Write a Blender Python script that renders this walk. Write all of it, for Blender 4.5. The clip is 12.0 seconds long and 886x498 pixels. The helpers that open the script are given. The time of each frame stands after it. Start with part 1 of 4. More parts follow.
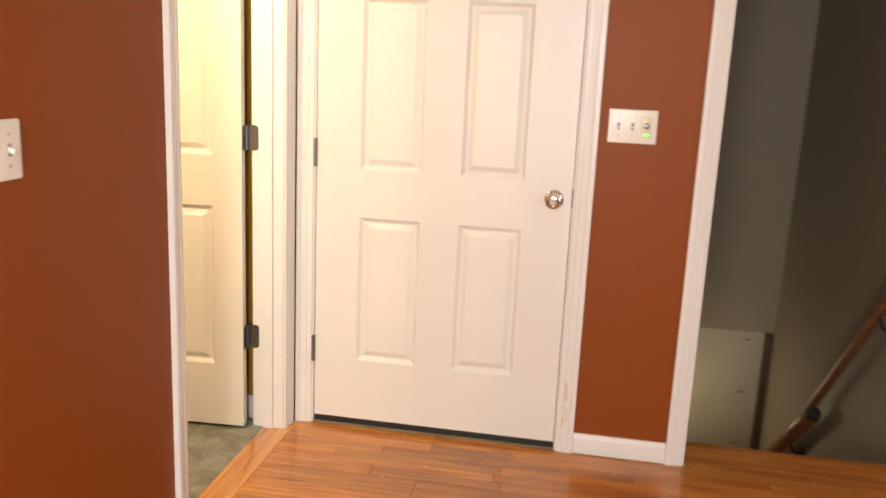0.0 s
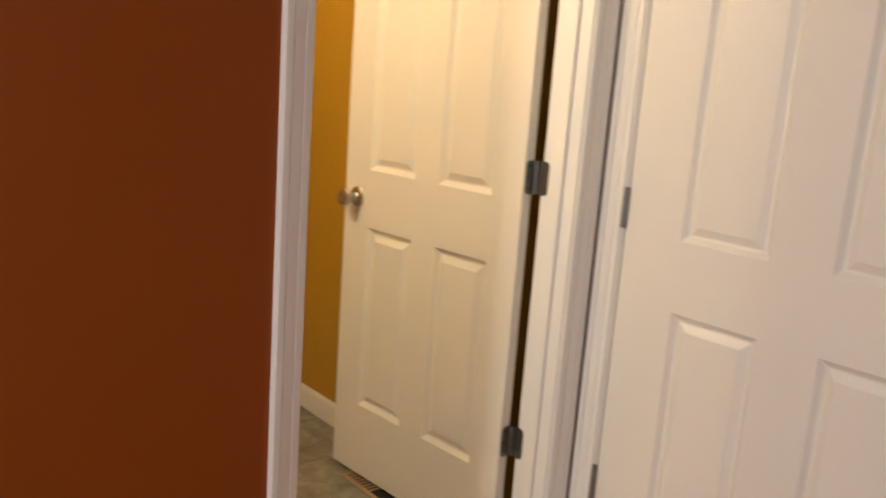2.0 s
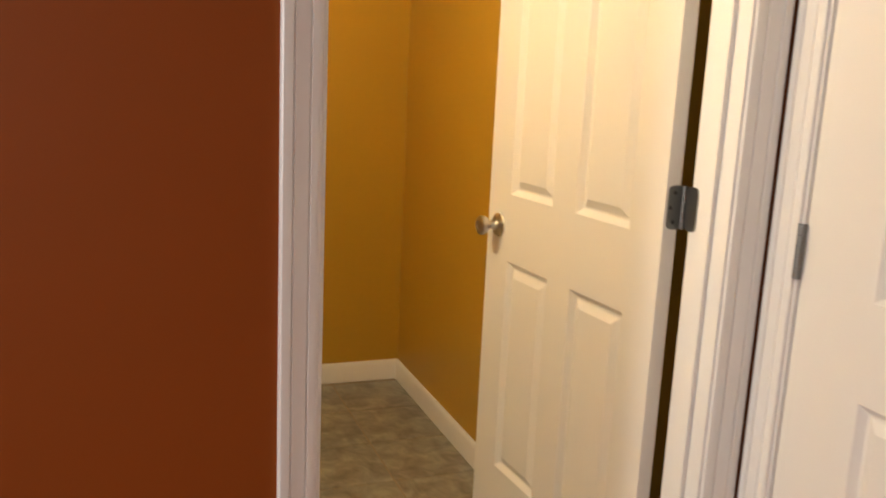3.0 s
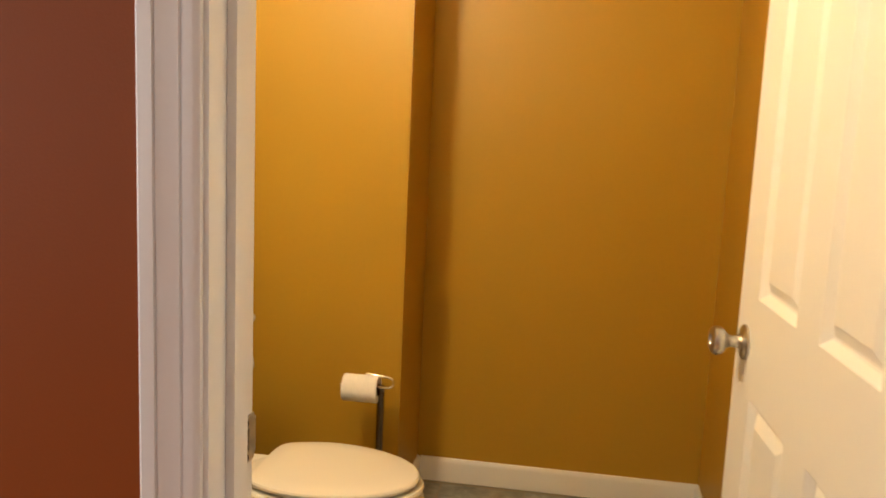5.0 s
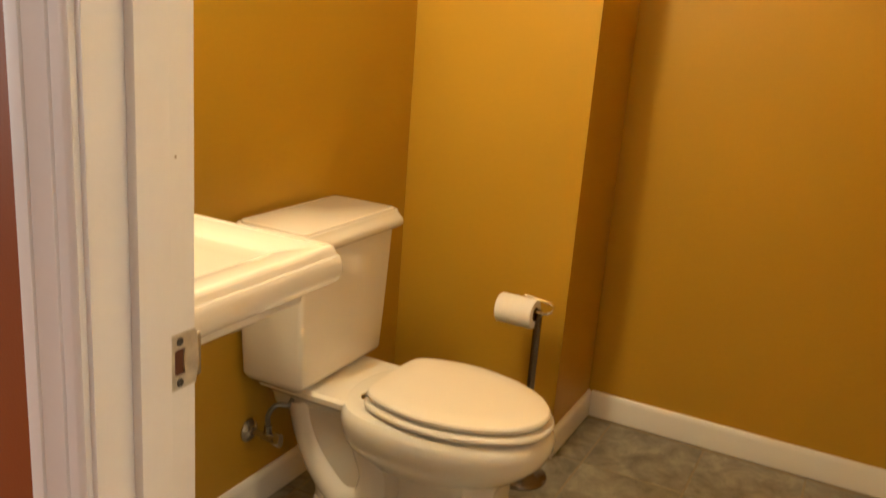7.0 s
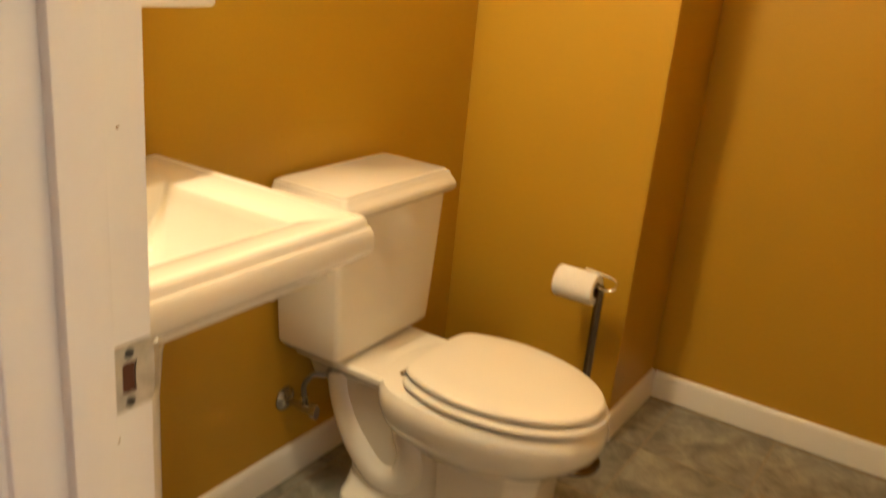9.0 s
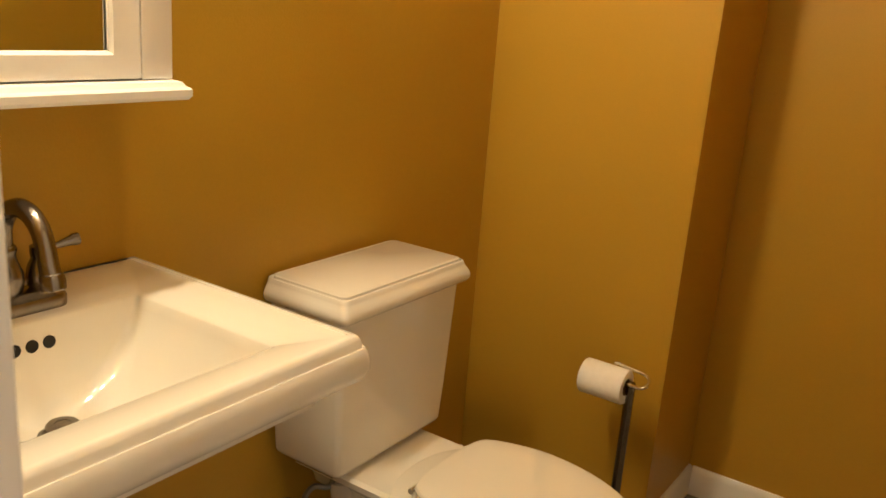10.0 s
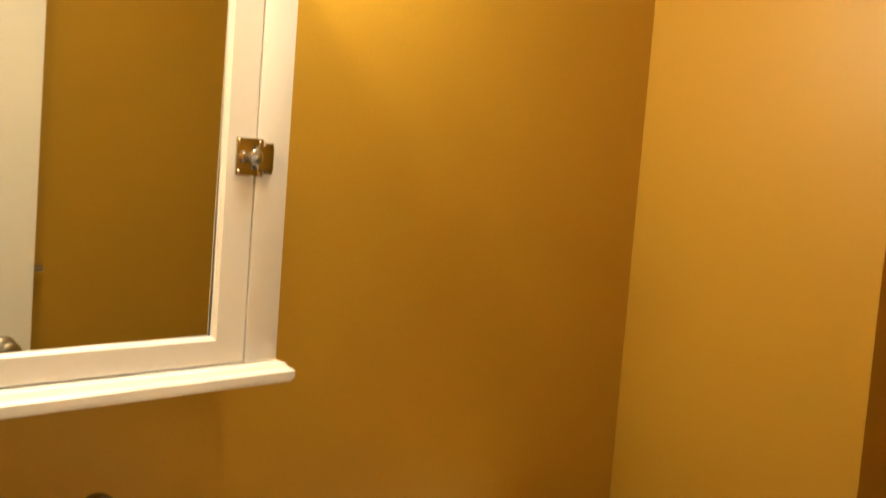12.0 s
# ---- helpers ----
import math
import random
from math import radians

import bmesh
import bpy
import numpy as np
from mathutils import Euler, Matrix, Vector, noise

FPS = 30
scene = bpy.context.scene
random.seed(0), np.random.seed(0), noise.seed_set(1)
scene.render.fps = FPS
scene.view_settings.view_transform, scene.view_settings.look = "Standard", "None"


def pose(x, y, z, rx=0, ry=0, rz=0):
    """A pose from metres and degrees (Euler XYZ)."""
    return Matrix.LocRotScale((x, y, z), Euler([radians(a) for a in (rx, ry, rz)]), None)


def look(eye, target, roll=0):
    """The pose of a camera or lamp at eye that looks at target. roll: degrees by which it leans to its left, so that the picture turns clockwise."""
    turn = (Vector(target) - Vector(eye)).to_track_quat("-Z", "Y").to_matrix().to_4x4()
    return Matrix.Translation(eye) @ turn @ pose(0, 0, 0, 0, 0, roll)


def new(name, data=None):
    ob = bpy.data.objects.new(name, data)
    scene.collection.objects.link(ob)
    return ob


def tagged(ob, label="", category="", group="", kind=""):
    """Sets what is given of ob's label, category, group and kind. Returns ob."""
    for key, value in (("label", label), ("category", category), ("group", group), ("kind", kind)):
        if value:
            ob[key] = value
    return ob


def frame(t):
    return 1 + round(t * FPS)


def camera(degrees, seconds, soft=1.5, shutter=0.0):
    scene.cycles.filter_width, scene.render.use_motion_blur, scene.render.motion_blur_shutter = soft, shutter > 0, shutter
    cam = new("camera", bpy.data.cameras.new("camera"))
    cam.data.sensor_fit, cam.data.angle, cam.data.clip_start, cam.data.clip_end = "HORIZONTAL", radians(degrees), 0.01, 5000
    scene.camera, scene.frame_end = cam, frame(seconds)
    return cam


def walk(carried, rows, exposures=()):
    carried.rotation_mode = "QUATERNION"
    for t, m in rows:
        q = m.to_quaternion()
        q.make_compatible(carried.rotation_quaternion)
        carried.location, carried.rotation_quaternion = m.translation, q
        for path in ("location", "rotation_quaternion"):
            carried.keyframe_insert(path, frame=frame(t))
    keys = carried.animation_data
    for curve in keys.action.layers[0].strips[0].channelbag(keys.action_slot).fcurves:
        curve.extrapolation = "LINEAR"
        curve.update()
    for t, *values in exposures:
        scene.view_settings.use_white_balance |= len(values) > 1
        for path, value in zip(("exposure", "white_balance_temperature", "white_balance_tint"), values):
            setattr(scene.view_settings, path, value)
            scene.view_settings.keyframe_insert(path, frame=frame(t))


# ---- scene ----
cam = camera(55.4, 12.0, soft=1.5, shutter=0.5)
EXPOSURES = ((0, 0.48, 7300, 10), (0.5, 0.36, 7150, 10), (1.0, 0.0, 7000, 10), (2.0, -0.27, 7000, 10), (2.5, -0.2, 6900, 10), (3.7, 0.1, 6900, 10), (5.5, 0.13, 7000, 10), (6.0, 0.18, 7100, 10), (7.2, 0.15, 7200, 10), (8.8, 0.2, 7300, 10), (9.5, 0.0, 7000, 10), (10.5, -0.3, 6600, 10), (12.0, -0.24, 6750, 10))
PATH = [
    (0, (-2.945, -1.075, 1.397), (-1.021, -0.746, 0.961), 2.6),
    (0.5, (-2.617, -1.305, 1.398), (-0.768, -0.681, 0.96), 4.6),
    (1, (-2.348, -1.352, 1.351), (-0.628, -0.427, 0.92), 4.6),
    (1.5, (-2.005, -1.372, 1.352), (-0.45, -0.186, 0.932), 3.7),
    (2, (-1.706, -1.396, 1.348), (-0.437, 0.096, 0.941), 4.2),
    (2.5, (-1.43, -1.375, 1.342), (-0.465, 0.324, 0.917), 3.7),
    (3, (-1.153, -1.27, 1.33), (-0.453, 0.562, 0.936), 2.7),
    (3.5, (-0.905, -1.145, 1.334), (-0.504, 0.781, 0.973), 3.1),
    (3.7, (-0.815, -1.1, 1.345), (-0.535, 0.845, 0.984), 3.2),
    (5.5, (-0.459, -0.638, 1.321), (-0.968, 1.275, 1.036), 3.0),
    (6, (-0.399, -0.518, 1.327), (-1.104, 1.324, 0.999), 4.1),
    (6.5, (-0.344, -0.469, 1.316), (-1.166, 1.303, 0.888), 4.6),
    (7, (-0.331, -0.449, 1.287), (-1.193, 1.275, 0.752), 4.5),
    (7.2, (-0.313, -0.449, 1.28), (-1.181, 1.254, 0.693), 4.1),
    (8.8, (-0.323, -0.339, 1.293), (-1.282, 1.265, 0.581), 5.5),
    (9, (-0.376, -0.272, 1.284), (-1.358, 1.339, 0.62), 5.5),
    (9.5, (-0.46, -0.169, 1.281), (-1.493, 1.444, 0.708), 4.4),
    (10, (-0.458, -0.101, 1.317), (-1.52, 1.503, 0.771), 4.4),
    (10.5, (-0.483, -0.027, 1.314), (-1.682, 1.492, 0.806), 3.9),
    (11, (-0.504, 0.005, 1.368), (-1.832, 1.438, 0.94), 3.1),
    (11.5, (-0.503, 0.02, 1.404), (-1.887, 1.436, 1.124), 3.0),
    (12, (-0.518, 0.018, 1.439), (-1.902, 1.455, 1.3), 4.4),
]
walk(cam, [(t, look(eye, target, roll)) for t, eye, target, roll in PATH], EXPOSURES)

# ---------------------------------------------------------------- light
world = bpy.data.worlds.new("world")
scene.world = world
world.use_nodes = True
_sky = world.node_tree.nodes.new("ShaderNodeTexSky")
_sky.sky_type = "NISHITA"
_sky.sun_disc = False
_sky.sun_elevation, _sky.sun_rotation = radians(40), radians(200)
world.node_tree.links.new(_sky.outputs[0], world.node_tree.nodes["Background"].inputs[0])
world.node_tree.nodes["Background"].inputs[1].default_value = 0.12


def area_lamp(name, eye, target, sx, sy, power, color):
    d = bpy.data.lights.new(name, "AREA")
    d.shape, d.size, d.size_y, d.energy, d.color = "RECTANGLE", sx, sy, power, color
    ob = new(name, d)
    ob.matrix_world = look(eye, target)
    return ob


# hall daylight: west window, and an added unseen south one brightening the north trim
area_lamp("unseen_window_daylight", (-4.52, -0.85, 1.45), (0, -0.85, 1.1), 0.7, 1.3, 66, (0.94, 0.97, 1.0))
area_lamp("unseen_window_daylight", (-2.6, -3.52, 1.45), (-2.2, 0, 1.1), 1.1, 1.3, 15, (0.92, 0.96, 1.0))
# stairwell bulb down in the basement
BULB = (2.45, -1.645, -0.72)


def bulb_light(name, place, power, color, radius):
    d = bpy.data.lights.new(name, "POINT")
    d.energy, d.color, d.shadow_soft_size = power, color, radius
    ob = new(name, d)
    ob.location = place
    return ob


WARM = (1.0, 0.855, 0.59)
for y in (0.222, 0.445, 0.668):
    bulb_light("vanity_bulb_light", (-1.385, y, 2.075), 19.0, WARM, 0.035)
bulb_light("ceiling_bulb_light", (-1.11, 0.60, 2.372), 12, WARM, 0.06)
bulb_light("basement_bulb_light", BULB, 3.0, (1.0, 0.85, 0.62), 0.04)


# ---------------------------------------------------------------- materials
def material(name, color, rough=0.5, metal=0.0, vary=0.05, scale=3.0, grain=0.03, grain_scale=220.0, bump=0.05, coat=0.0, spec=0.5):
    m = bpy.data.materials.new(name)
    m.use_nodes = True
    nt = m.node_tree
    b = nt.nodes["Principled BSDF"]
    b.inputs["Metallic"].default_value = metal
    b.inputs["Coat Weight"].default_value = coat
    b.inputs["Specular IOR Level"].default_value = spec
    tc = nt.nodes.new("ShaderNodeTexCoord")
    big = nt.nodes.new("ShaderNodeTexNoise")
    big.inputs["Scale"].default_value, big.inputs["Detail"].default_value = scale, 4
    fine = nt.nodes.new("ShaderNodeTexNoise")
    fine.inputs["Scale"].default_value, fine.inputs["Detail"].default_value = grain_scale, 2
    for n in (big, fine):
        nt.links.new(tc.outputs["Object"], n.inputs["Vector"])
    add = nt.nodes.new("ShaderNodeMath")
    add.operation = "MULTIPLY_ADD"
    add.inputs[1].default_value = 2 * vary
    add.inputs[2].default_value = 1 - vary
    nt.links.new(big.outputs["Fac"], add.inputs[0])
    add2 = nt.nodes.new("ShaderNodeMath")
    add2.operation = "MULTIPLY_ADD"
    add2.inputs[1].default_value = 2 * grain
    nt.links.new(fine.outputs["Fac"], add2.inputs[0])
    nt.links.new(add.outputs[0], add2.inputs[2])
    hsv = nt.nodes.new("ShaderNodeHueSaturation")
    hsv.inputs["Color"].default_value = (*color, 1)
    nt.links.new(add2.outputs[0], hsv.inputs["Value"])
    nt.links.new(hsv.outputs[0], b.inputs["Base Color"])
    mr = nt.nodes.new("ShaderNodeMapRange")
    mr.inputs["To Min"].default_value, mr.inputs["To Max"].default_value = max(0.02, rough * 0.85), min(1, rough * 1.15)
    nt.links.new(big.outputs["Fac"], mr.inputs["Value"])
    nt.links.new(mr.outputs[0], b.inputs["Roughness"])
    if bump:
        bp = nt.nodes.new("ShaderNodeBump")
        bp.inputs["Strength"].default_value, bp.inputs["Distance"].default_value = bump, 0.002
        nt.links.new(fine.outputs["Fac"], bp.inputs["Height"])
        nt.links.new(bp.outputs[0], b.inputs["Normal"])
    return m


def wood_material(name, dark, light, rough, along="Y", stretch=14.0, coat=0.0):
    """Grain stretched along one axis, with a shade of its own for every board."""
    m = material(name, light, rough, coat=coat, bump=0.0)
    nt = m.node_tree
    b = nt.nodes["Principled BSDF"]
    tc = nt.nodes.new("ShaderNodeTexCoord")
    info = nt.nodes.new("ShaderNodeObjectInfo")
    mp = nt.nodes.new("ShaderNodeMapping")
    s = {"X": (1.2, stretch, stretch), "Y": (stretch, 1.2, stretch), "Z": (stretch, stretch, 1.2)}[along]
    mp.inputs["Scale"].default_value = s
    off = nt.nodes.new("ShaderNodeVectorMath")
    off.operation = "MULTIPLY_ADD"
    off.inputs[1].default_value = (17, 9, 23)
    nt.links.new(info.outputs["Random"], off.inputs[0])
    nt.links.new(tc.outputs["Object"], off.inputs[2])
    nt.links.new(off.outputs[0], mp.inputs["Vector"])
    no = nt.nodes.new("ShaderNodeTexNoise")
    no.inputs["Scale"].default_value, no.inputs["Detail"].default_value, no.inputs["Distortion"].default_value = 2.2, 6, 0.8
    nt.links.new(mp.outputs[0], no.inputs["Vector"])
    ramp = nt.nodes.new("ShaderNodeValToRGB")
    ramp.color_ramp.elements[0].position, ramp.color_ramp.elements[0].color = 0.3, (*dark, 1)
    ramp.color_ramp.elements[1].position, ramp.color_ramp.elements[1].color = 0.68, (*light, 1)
    nt.links.new(no.outputs["Fac"], ramp.inputs[0])
    hsv = nt.nodes.new("ShaderNodeHueSaturation")
    nt.links.new(ramp.outputs[0], hsv.inputs["Color"])
    mr = nt.nodes.new("ShaderNodeMapRange")
    mr.inputs["To Min"].default_value, mr.inputs["To Max"].default_value = 0.78, 1.18
    nt.links.new(info.outputs["Random"], mr.inputs["Value"])
    nt.links.new(mr.outputs[0], hsv.inputs["Value"])
    nt.links.new(hsv.outputs[0], b.inputs["Base Color"])
    bp = nt.nodes.new("ShaderNodeBump")
    bp.inputs["Strength"].default_value, bp.inputs["Distance"].default_value = 0.12, 0.001
    nt.links.new(no.outputs["Fac"], bp.inputs["Height"])
    nt.links.new(bp.outputs[0], b.inputs["Normal"])
    return m


def stone_material(name, a, b_col, c, rough):
    """Mottled grey slate-look ceramic, shifted from tile to tile."""
    m = material(name, a, rough, bump=0.0)
    nt = m.node_tree
    b = nt.nodes["Principled BSDF"]
    tc = nt.nodes.new("ShaderNodeTexCoord")
    info = nt.nodes.new("ShaderNodeObjectInfo")
    off = nt.nodes.new("ShaderNodeVectorMath")
    off.operation = "MULTIPLY_ADD"
    off.inputs[1].default_value = (13, 31, 7)
    nt.links.new(info.outputs["Random"], off.inputs[0])
    nt.links.new(tc.outputs["Object"], off.inputs[2])
    no = nt.nodes.new("ShaderNodeTexNoise")
    no.inputs["Scale"].default_value, no.inputs["Detail"].default_value, no.inputs["Roughness"].default_value = 11, 8, 0.68
    no.inputs["Distortion"].default_value = 0.5
    nt.links.new(off.outputs[0], no.inputs["Vector"])
    ramp = nt.nodes.new("ShaderNodeValToRGB")
    e = ramp.color_ramp.elements
    e[0].position, e[0].color = 0.36, (*a, 1)
    e[1].position, e[1].color = 0.66, (*c, 1)
    mid = e.new(0.5)
    mid.color = (*b_col, 1)
    nt.links.new(no.outputs["Fac"], ramp.inputs[0])
    nt.links.new(ramp.outputs[0], b.inputs["Base Color"])
    bp = nt.nodes.new("ShaderNodeBump")
    bp.inputs["Strength"].default_value, bp.inputs["Distance"].default_value = 0.25, 0.002
    nt.links.new(no.outputs["Fac"], bp.inputs["Height"])
    nt.links.new(bp.outputs[0], b.inputs["Normal"])
    return m


MUSTARD = material("mustard_wall_paint", (0.44, 0.256, 0.029), 0.42, vary=0.04, grain=0.05, grain_scale=260, bump=0.18, spec=0.36)
TERRA = material("terracotta_wall_paint", (0.25, 0.058, 0.007), 0.48, vary=0.03, grain=0.04, grain_scale=300, bump=0.12, spec=0.25)
GREY = material("grey_stairwell_paint", (0.31, 0.265, 0.195), 0.6, vary=0.04, grain=0.03, bump=0.15)
CEIL = material("ceiling_paint", (0.78, 0.76, 0.72), 0.8, vary=0.02, bump=0.2)
TRIM = material("white_trim_paint", (0.80, 0.79, 0.77), 0.32, vary=0.02, grain=0.015, grain_scale=160, bump=0.05)
DOORW = material("white_door_paint", (0.80, 0.78, 0.74), 0.38, vary=0.02, grain=0.02, grain_scale=260, bump=0.08)
PORC = material("white_porcelain", (0.80, 0.76, 0.68), 0.045, vary=0.01, grain=0.0, bump=0.0, coat=0.6)
SEAT = material("white_seat_plastic", (0.80, 0.75, 0.66), 0.085, vary=0.01, grain=0.0, bump=0.0)
NICKEL = material("satin_nickel", (0.55, 0.53, 0.50), 0.28, metal=1.0, vary=0.06, bump=0.03)
HINGE = material("dull_steel", (0.23, 0.23, 0.22), 0.38, metal=1.0, vary=0.08, bump=0.04)
CHROME = material("chrome", (0.82, 0.82, 0.82), 0.07, metal=1.0, vary=0.02, bump=0.0)
# valve chrome, base colour darkened to stand for the shadow it sits in
VALVE = material("shaded_chrome", (0.42, 0.40, 0.37), 0.22, metal=1.0, vary=0.15, scale=30, bump=0.0)
KNOB = material("polished_nickel", (0.66, 0.63, 0.57), 0.17, metal=1.0, vary=0.04, bump=0.0)
# latch chrome: dark reflections of the hall are put into its base colour
LATCH = material("chrome_with_dark_reflection", (0.48, 0.46, 0.43), 0.08, metal=1.0, vary=0.05, bump=0.0)
PEWTER = material("brushed_pewter", (0.22, 0.19, 0.16), 0.26, metal=1.0, vary=0.25, scale=40, bump=0.06)
BLACK = material("black_rubber", (0.015, 0.014, 0.013), 0.6)
# near-black: painted shade of holes and register pit, also the floor joints
DARK = material("hollow_shade_and_joint", (0.02, 0.016, 0.012), 0.9)
BLACKSCREW = material("blackened_screw", (0.10, 0.095, 0.09), 0.45, metal=1.0, bump=0.0)
STRIKE = material("worn_steel_plate", (0.50, 0.48, 0.44), 0.36, metal=1.0, vary=0.35, scale=70, grain=0.15, bump=0.1)
# mortise wood, darkened in colour for the depth of the latch hole
MORTISE_DARK = material("shaded_mortise_wood", (0.10, 0.035, 0.015), 0.9)
PAPER = material("toilet_paper", (0.82, 0.79, 0.74), 0.95, vary=0.02, grain=0.05, grain_scale=90, bump=0.25)
CARD = material("brown_cardboard", (0.25, 0.15, 0.07), 0.9)
PLATE = material("white_plastic", (0.80, 0.77, 0.70), 0.30, bump=0.0)
SLOT = material("grey_switch_slot", (0.30, 0.29, 0.26), 0.5, bump=0.0)
IVORY = material("ivory_plastic", (0.74, 0.66, 0.46), 0.30, bump=0.0)
VENTM = material("beige_enamelled_metal", (0.30, 0.21, 0.13), 0.5, vary=0.1, scale=20)
SILL = material("worn_sill", (0.22, 0.18, 0.12), 0.55, vary=0.25, scale=14)
WORN = material("worn_paint", (0.70, 0.63, 0.52), 0.7, vary=0.2, scale=60)
NAIL = material("filled_nail_hole", (0.34, 0.25, 0.16), 0.8)
GROUT = material("beige_grout", (0.29, 0.245, 0.18), 0.9, vary=0.12, scale=12, grain=0.1, bump=0.3)
DRYWALL = material("raw_drywall", (0.46, 0.42, 0.33), 0.9, vary=0.10, scale=5, bump=0.1)
SCREWS = material("joint_compound", (0.20, 0.17, 0.13), 0.9)
STUD = wood_material("dark_stud_wood", (0.035, 0.02, 0.012), (0.10, 0.055, 0.03), 0.7, "Z")
OAK = wood_material("oak_floorboard", (0.38, 0.122, 0.022), (0.62, 0.25, 0.052), 0.26, "Y", coat=0.35)
OAKX = wood_material("oak_threshold_wood", (0.42, 0.16, 0.04), (0.64, 0.30, 0.085), 0.25, "X", coat=0.35)
RAILW = wood_material("handrail_wood", (0.17, 0.06, 0.025), (0.34, 0.14, 0.06), 0.35, "X")
TILE = stone_material("grey_slate_tile", (0.15, 0.143, 0.118), (0.24, 0.229, 0.190), (0.36, 0.343, 0.288), 0.40)
GLASSM = material("mirror_silver", (0.64, 0.66, 0.60), 0.015, metal=1.0, vary=0.0, grain=0.0, bump=0.0)
GREEN = bpy.data.materials.new("green_indicator")
GREEN.use_nodes = True
GREEN.node_tree.nodes["Principled BSDF"].inputs["Base Color"].default_value = (0.1, 0.6, 0.1, 1)
GREEN.node_tree.nodes["Principled BSDF"].inputs["Emission Color"].default_value = (0.15, 1.0, 0.15, 1)
GREEN.node_tree.nodes["Principled BSDF"].inputs["Emission Strength"].default_value = 1.2
FROST = bpy.data.materials.new("frosted_shade_glass")
FROST.use_nodes = True
_b = FROST.node_tree.nodes["Principled BSDF"]
_b.inputs["Base Color"].default_value = (0.95, 0.92, 0.86, 1)
_b.inputs["Transmission Weight"].default_value = 1.0
_b.inputs["Roughness"].default_value = 0.5
PANE = bpy.data.materials.new("window_glass")
PANE.use_nodes = True
_b = PANE.node_tree.nodes["Principled BSDF"]
_b.inputs["Transmission Weight"].default_value = 1.0
_b.inputs["Roughness"].default_value = 0.0


# ---------------------------------------------------------------- mesh helpers
def finish(name, bm, mat, smooth=35):
    bmesh.ops.remove_doubles(bm, verts=bm.verts, dist=1e-5)
    bmesh.ops.recalc_face_normals(bm, faces=bm.faces)
    me = bpy.data.meshes.new(name)
    bm.to_mesh(me)
    bm.free()
    for k, m in enumerate(mat if isinstance(mat, (list, tuple)) else [mat]):
        me.materials.append(m)
    if smooth:
        me.shade_smooth()
        me.set_sharp_from_angle(angle=radians(smooth))
    return me


def part(name, bm, mat, parent=None, label="", m=None, smooth=35):
    ob = new(name, finish(name, bm, mat, smooth))
    if parent is not None:
        ob.parent = parent
    if m is not None:
        ob.matrix_basis = m
    if label:
        ob["label"] = label
    return ob


def empty(name, m, label, category, kind="", group=""):
    ob = new(name)
    ob.empty_display_size = 0.05
    ob.matrix_basis = m
    return tagged(ob, label, category, group, kind)


def box(bm, x0, x1, y0, y1, z0, z1, bevel=0.0):
    b = bm if not bevel else bmesh.new()
    v = [b.verts.new((x, y, z)) for z in (z0, z1) for y in (y0, y1) for x in (x0, x1)]
    for f in ((0, 2, 3, 1), (4, 5, 7, 6), (0, 1, 5, 4), (2, 6, 7, 3), (0, 4, 6, 2), (1, 3, 7, 5)):
        b.faces.new([v[i] for i in f])
    if bevel:
        bmesh.ops.bevel(b, geom=b.edges[:], offset=bevel, segments=2, profile=0.6, affect="EDGES")
        merge(bm, b)
    return bm


def merge(bm, other, m=None):
    me = bpy.data.meshes.new("tmp")
    other.to_mesh(me)
    other.free()
    if m is not None:
        me.transform(m)
    bm.from_mesh(me)
    bpy.data.meshes.remove(me)
    return bm


def boxes(*bs, bevel=0.0):
    bm = bmesh.new()
    for b in bs:
        box(bm, *b, bevel=bevel)
    return bm


def loft(bm, rings, cap0=True, cap1=True, closed=True):
    vs = [[bm.verts.new(p) for p in r] for r in rings]
    n = len(vs[0])
    for a, b in zip(vs, vs[1:]):
        for i in range(n if closed else n - 1):
            j = (i + 1) % n
            bm.faces.new((a[i], a[j], b[j], b[i]))
    if cap0:
        bm.faces.new(vs[0])
    if cap1:
        bm.faces.new(vs[-1])
    return bm


def rrect(x0, x1, y0, y1, z, r, n=5):
    r = max(1e-4, min(r, (x1 - x0) / 2 - 1e-4, (y1 - y0) / 2 - 1e-4))
    out = []
    for cx, cy, a0 in ((x1 - r, y1 - r, 0), (x0 + r, y1 - r, 90), (x0 + r, y0 + r, 180), (x1 - r, y0 + r, 270)):
        for k in range(n):
            a = radians(a0 + 90 * k / (n - 1))
            out.append((cx + r * math.cos(a), cy + r * math.sin(a), z))
    return out


def circle(cx, cy, z, r, n=24):
    return [(cx + r * math.cos(2 * math.pi * k / n), cy + r * math.sin(2 * math.pi * k / n), z) for k in range(n)]


def turned(profile, n=24, bm=None):
    """A solid turned about z from (radius, z) pairs."""
    bm = bm or bmesh.new()
    return loft(bm, [circle(0, 0, z, max(r, 1e-4), n) for r, z in profile])


def tube(bm, pts, r, n=12, caps=True):
    pts = [Vector(p) for p in pts]
    rs = r if isinstance(r, (list, tuple)) else [r] * len(pts)
    up = Vector((0, 0, 1))
    rings = []
    prev = None
    for i, p in enumerate(pts):
        d = (pts[min(i + 1, len(pts) - 1)] - pts[max(i - 1, 0)]).normalized()
        if prev is None:
            side = d.cross(up if abs(d.z) < 0.9 else Vector((1, 0, 0))).normalized()
        else:
            side = (prev - d * prev.dot(d)).normalized()
        prev = side
        other = d.cross(side)
        rings.append([p + rs[i] * (math.cos(2 * math.pi * k / n) * side + math.sin(2 * math.pi * k / n) * other) for k in range(n)])
    return loft(bm, rings, caps, caps)


